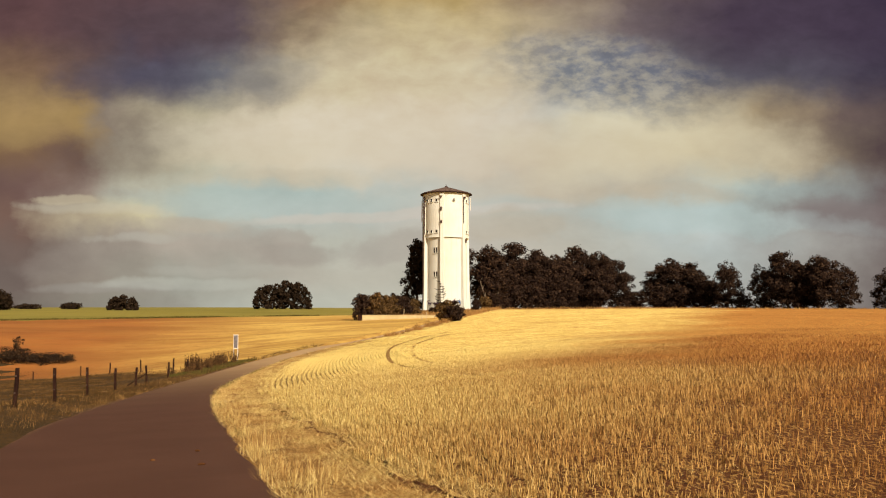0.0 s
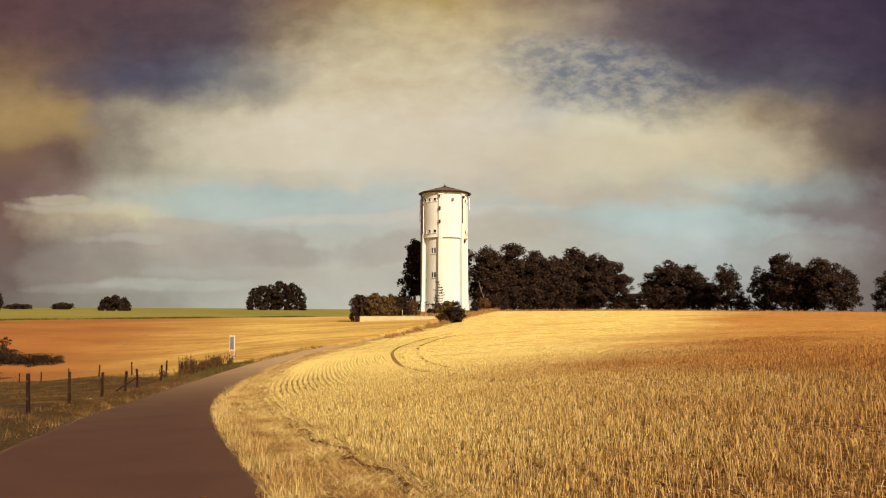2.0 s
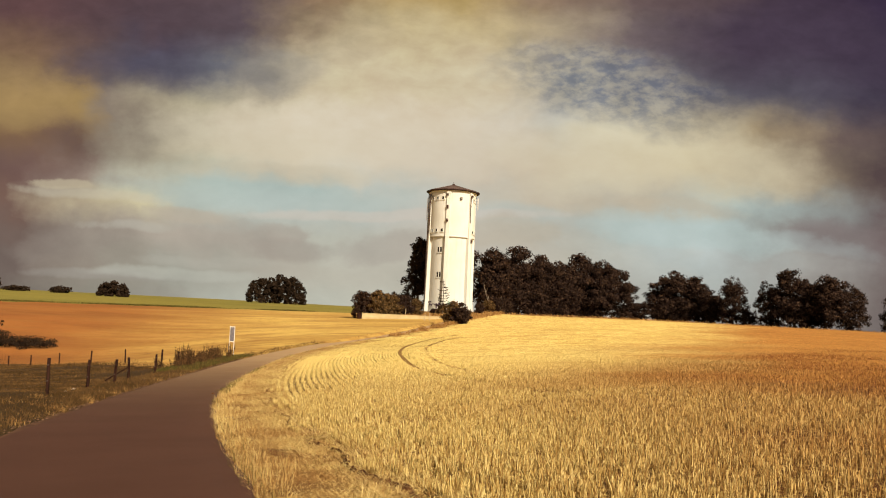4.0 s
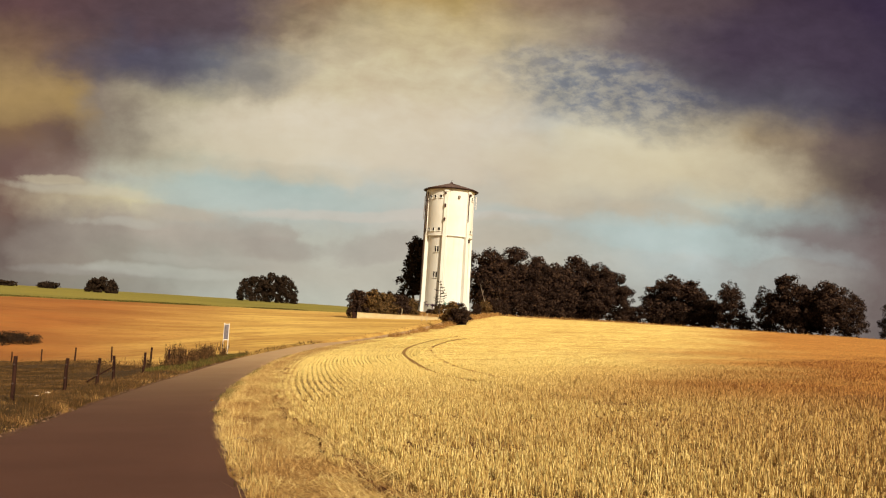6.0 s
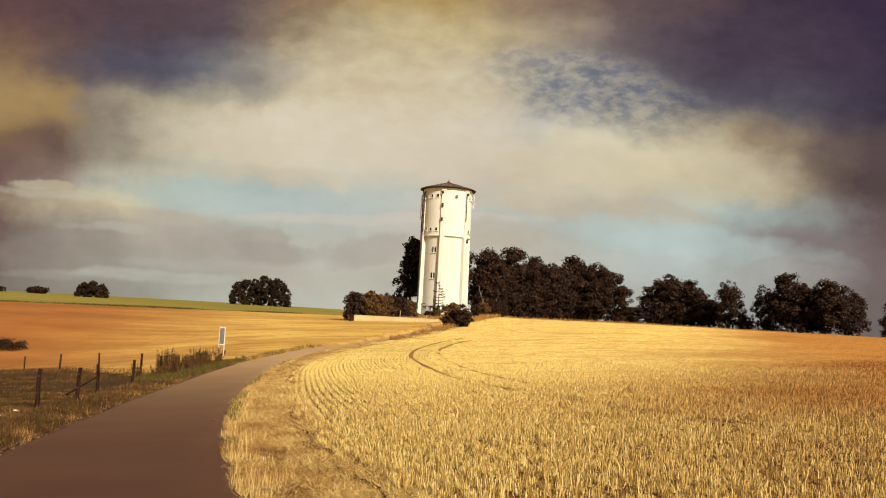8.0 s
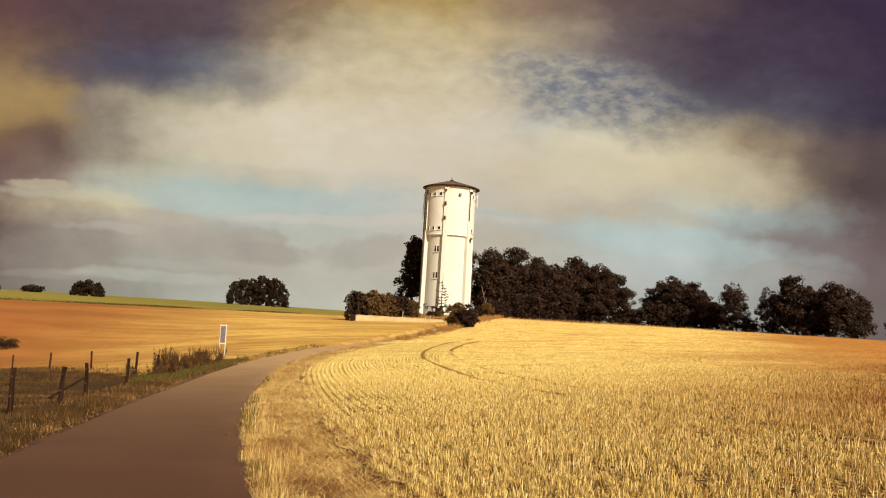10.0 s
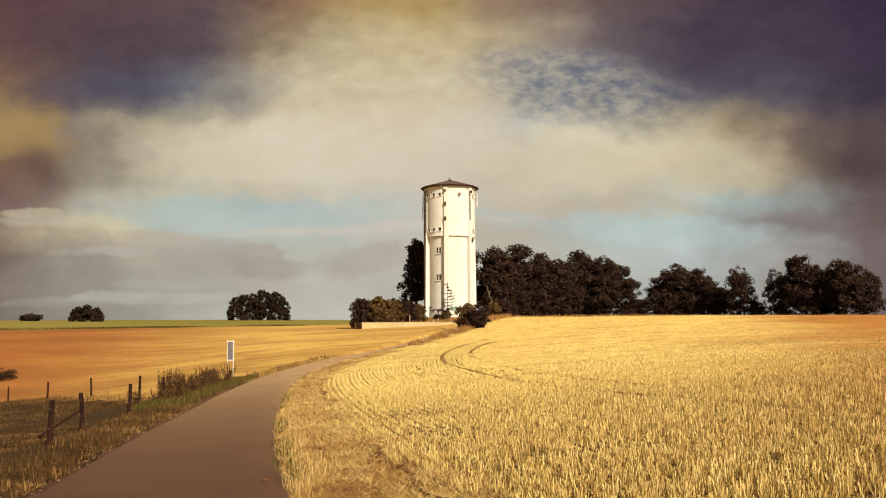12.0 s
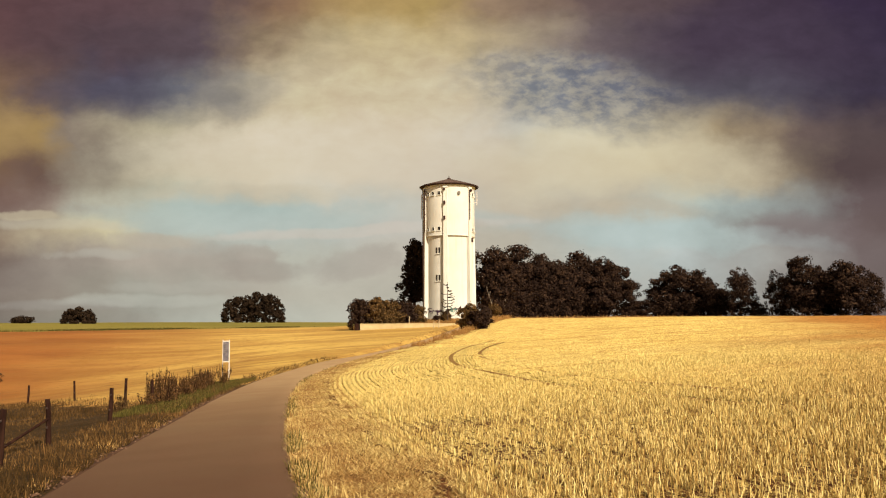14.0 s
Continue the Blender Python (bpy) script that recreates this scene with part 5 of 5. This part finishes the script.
def build_sign():
    x, y = -22.26, 89.6
    t = thing("information_sign", (x, y, -1.35), "white two-post information sign with a grey board beside the lane", "sign", turn=-8)
    for dx in (-0.21, 0.21):
        bm = bmesh.new()
        rod(bm, (dx, 0, 0), (dx, 0, 2.5), 0.034, 0.034, 8)
        part("post", bm, SIGN_WHITE, t)
    bm = bmesh.new()
    box(bm, (0, -0.03, 1.78), (0.35, 0.04, 1.2), None, 0.01)
    board = part("board", bm, SIGN_GREY, t, "grey printed board")
    bm = bmesh.new()
    for z in (2.42, 1.14):
        box(bm, (0, -0.035, z), (0.44, 0.05, 0.07), None, 0.01)
    part("frame", bm, SIGN_WHITE, t)
    bm = bmesh.new()
    for k in range(5):
        box(bm, (-0.04 + 0.03 * (k % 2), -0.054, 2.2 - 0.12 * k), (0.26 - 0.05 * (k % 3), 0.006, 0.04))
    part("print_lines", bm, GREY_METAL, board)


build_sign()


def build_post(x, y, tall, lean_x, lean_y, seed, label, group):
    g = random.Random(seed)
    t = thing("fence_post", (x, y, float(height(x, y)) - 0.15), label, "fence post", group)
    bm = bmesh.new()
    r = g.uniform(0.055, 0.075)
    zs = [0, 0.4 * tall, 0.8 * tall, tall + 0.15]
    pts = [Vector((lean_x * z + g.uniform(-0.012, 0.012), lean_y * z, z)) for z in zs]
    for k in range(3):
        rod(bm, pts[k], pts[k + 1], r * (1 - 0.05 * k), r * (0.95 - 0.05 * k), 8)
    part("stake", bm, POST_WOOD, t)
    for z in (0.55, 0.95):
        p = Vector((lean_x * z * tall, lean_y * z * tall, z * tall))
        bm = bmesh.new()
        rod(bm, p + Vector((0.0, -r - 0.03, 0)), p + Vector((0, -r + 0.02, 0)), 0.02, 0.02, 6)
        insulator = part("insulator", bm, WIRE, t)
        bm = bmesh.new()
        rod(bm, p + Vector((-0.018, -r - 0.012, 0.016)), p + Vector((0.018, -r - 0.012, 0.016)), 0.004, 0.004, 4)
        part("staple", bm, GREY_METAL, insulator)
    return [Vector((x + lean_x * z * tall, y + lean_y * z * tall - r, float(height(x, y)) - 0.15 + z * tall)) for z in (0.55, 0.95)]


NEAR_POSTS = [(-11.5, 23.6), (-12.8, 28.9), (-14.95, 36.6), (-16.5, 43.6), (-16.85, 47.3), (-17.9, 52.0), (-18.9, 58.8), (-20.9, 69.7)]
FAR_POSTS = [(-22.3, 70.6), (-29.0, 82.7), (-34.0, 88.4), (-39.0, 93.7), (-45.4, 102.0), (-51, 109)]


def build_fence(posts, tall, group, label, lean):
    g = random.Random(len(posts))
    lines = [build_post(x, y, tall * g.uniform(0.92, 1.06), g.uniform(-0.05, 0.05) + lean, g.uniform(-0.04, 0.04), 10 * k + len(posts), label, group) for k, (x, y) in enumerate(posts)]
    t = thing("fence_wire", tuple(lines[0][0]), "thin slack wire strung between weathered fence posts", "wire")
    o = lines[0][0]
    for level in (0, 1):
        bm = bmesh.new()
        for a, b in zip(lines, lines[1:]):
            last = a[level] - o
            for k in range(1, 5):
                f = k / 4
                q = a[level].lerp(b[level], f) - o - Vector((0, 0, 0.10 * 4 * f * (1 - f)))
                rod(bm, last, q, 0.0022, 0.0022, 3)
                last = q
        part("strand", bm, WIRE, t)


build_fence(NEAR_POSTS, 1.12, "posts along the lane", "dark weathered round wooden fence post in rough grass", 0.01)
build_fence(FAR_POSTS, 1.15, "posts across the paddock", "thin dark wooden fence post behind the paddock", 0.0)


def build_brace():
    x, y = -17.95, 50.9
    t = thing("fence_brace", (x, y, float(height(x, y))), "slanting dark wooden brace leaning on a fence post", "fence brace")
    bm = bmesh.new()
    rod(bm, (-0.62, -0.5, -0.08), (0.03, 1.05, 0.62), 0.036, 0.03, 7)
    part("strut", bm, POST_WOOD, t)


build_brace()


# weeds round the foot of the sign
def build_weeds():
    g = np.random.default_rng(12)
    for k in range(28):
        y = 67.5 + k * 0.76 + g.uniform(-0.3, 0.3)
        x = float(lane(y)[0]) - 2.9 - g.uniform(0, 1.5) - 0.02 * (88 - y)
        tall = g.uniform(0.75, 1.25) * (1.3 if k in (2, 3, 5, 8) else 1.2 if k > 19 else 0.9)
        t = thing("weed", (x, y, float(height(x, y)) - 0.05), "tall brown seeding dock weed on the verge", "weed", "verge weeds")
        bm = bmesh.new()
        rnd = random.Random(k)
        heads = [((0, 0, tall * 0.3), (0.36, 0.36, tall * 0.32))]
        for j in range(15):
            a, r = rnd.uniform(0, 6.28), rnd.uniform(0.05, 0.5)
            top = Vector((r * math.cos(a), r * math.sin(a), tall * rnd.uniform(0.6, 1.05)))
            foot = Vector((top.x * 0.5, top.y * 0.5, 0))
            rod(bm, foot, top, 0.012, 0.006, 3)
            heads.append((tuple(foot.lerp(top, 0.78)), (0.045, 0.045, tall * 0.2)))
        tagged(part("stem", bm, POST_WOOD, t), kind="stuff")
        me = crown_mesh("leaves", heads, 700 if k % 3 else 420, 0.058, WEED if k % 4 else LEAF_WARM, 300 + k, 0.2)
        ob = new("leaves", me)
        ob.parent = t


build_weeds()


# wheel tracks through the stubble
def build_track(knots, half, mat, lift, label, group):
    ys = np.arange(knots[0, 0], knots[-1, 0], 0.8)
    xc, s = glide(knots, ys)
    w = np.array([-half, 0, half])
    xx = xc[:, None] + w * np.sqrt(1 + s * s)[:, None]
    yy = np.repeat(ys[:, None], 3, 1)
    zz = height(xx, yy) + 0.05 * np.sin(xx * 0.31 + 1) * np.sin(yy * 0.23) + np.array([0.012, 0.004, 0.012]) + lift
    k = (np.arange(len(ys) - 1)[:, None] * 3 + np.arange(2)).ravel()
    me = sheet("wheel_track", np.stack([xx, yy, zz], -1).reshape(-1, 3), np.stack([k, k + 1, k + 4, k + 3], 1), [mat], None, True)
    tagged(new("wheel_track", me), label, "wheel track", group, kind="structure")


def build_ruts():
    for knots in (RUT_OUTER, RUT_INNER):
        build_track(knots, 0.15, RUT, 0.012, "flattened tractor wheel track bending through stubble", "tramlines")


build_ruts()


def build_small_things():
    x, y = -7.5, 28.6
    t = thing("stick", (x, y, float(height(x, y)) + 0.04), "short pale broken stick lying in the margin straw", "stick")
    bm = bmesh.new()
    rod(bm, (-0.10, 0.02, 0.02), (0.06, -0.01, 0.05), 0.012, 0.010, 6)
    rod(bm, (0.06, -0.01, 0.05), (0.13, 0.03, 0.02), 0.010, 0.007, 6)
    part("wood", bm, PALE_BARK, t)
    for k, (x, y, r) in enumerate([(-16.4, 42.1, 0.065), (-15.9, 40.2, 0.045), (-14.8, 39.6, 0.04)]):
        t = thing("stone", (x, y, float(height(x, y)) + 0.03), "small pale stone in the paddock grass", "stone", "paddock stones")
        bm = bmesh.new()
        bmesh.ops.create_icosphere(bm, subdivisions=2, radius=r)
        rnd = random.Random(k)
        for v in bm.verts:
            v.co = Vector((v.co.x * 1.3, v.co.y, v.co.z * 0.7)) * rnd.uniform(0.9, 1.1)
        part("rock", bm, SIGN_WHITE, t, smooth=True)
    for k, (x, y) in enumerate([(-4.56, 13.6), (-3.62, 12.8), (-4.2, 14.6), (-10.5, 38.8)]):
        t = thing("clod", (x, y, float(height(x, y)) + 0.062), "small dark clod of soil dropped on the asphalt", "clod", "clods on the lane")
        bm = bmesh.new()
        bmesh.ops.create_icosphere(bm, subdivisions=1, radius=0.035)
        rnd = random.Random(k + 40)
        for v in bm.verts:
            v.co = Vector((v.co.x * 1.6, v.co.y * 1.1, v.co.z * 0.6)) * rnd.uniform(0.75, 1.2)
        part("soil", bm, DARK_SOIL, t)
    for k, (x, y, h) in enumerate([(-9.1, 190.0, 1.3), (-8.2, 190.4, 1.6), (-13.6, 202.0, 2.2)]):
        t = thing("marker_stake", (x, y, float(height(x, y)) - 0.1), "thin pale wooden marker stake by the wall", "stake", "marker stakes")
        bm = bmesh.new()
        rod(bm, (0, 0, 0), (0.08, 0, h), 0.09, 0.07, 6)
        part("stake", bm, STAKE_WOOD, t)


build_small_things()
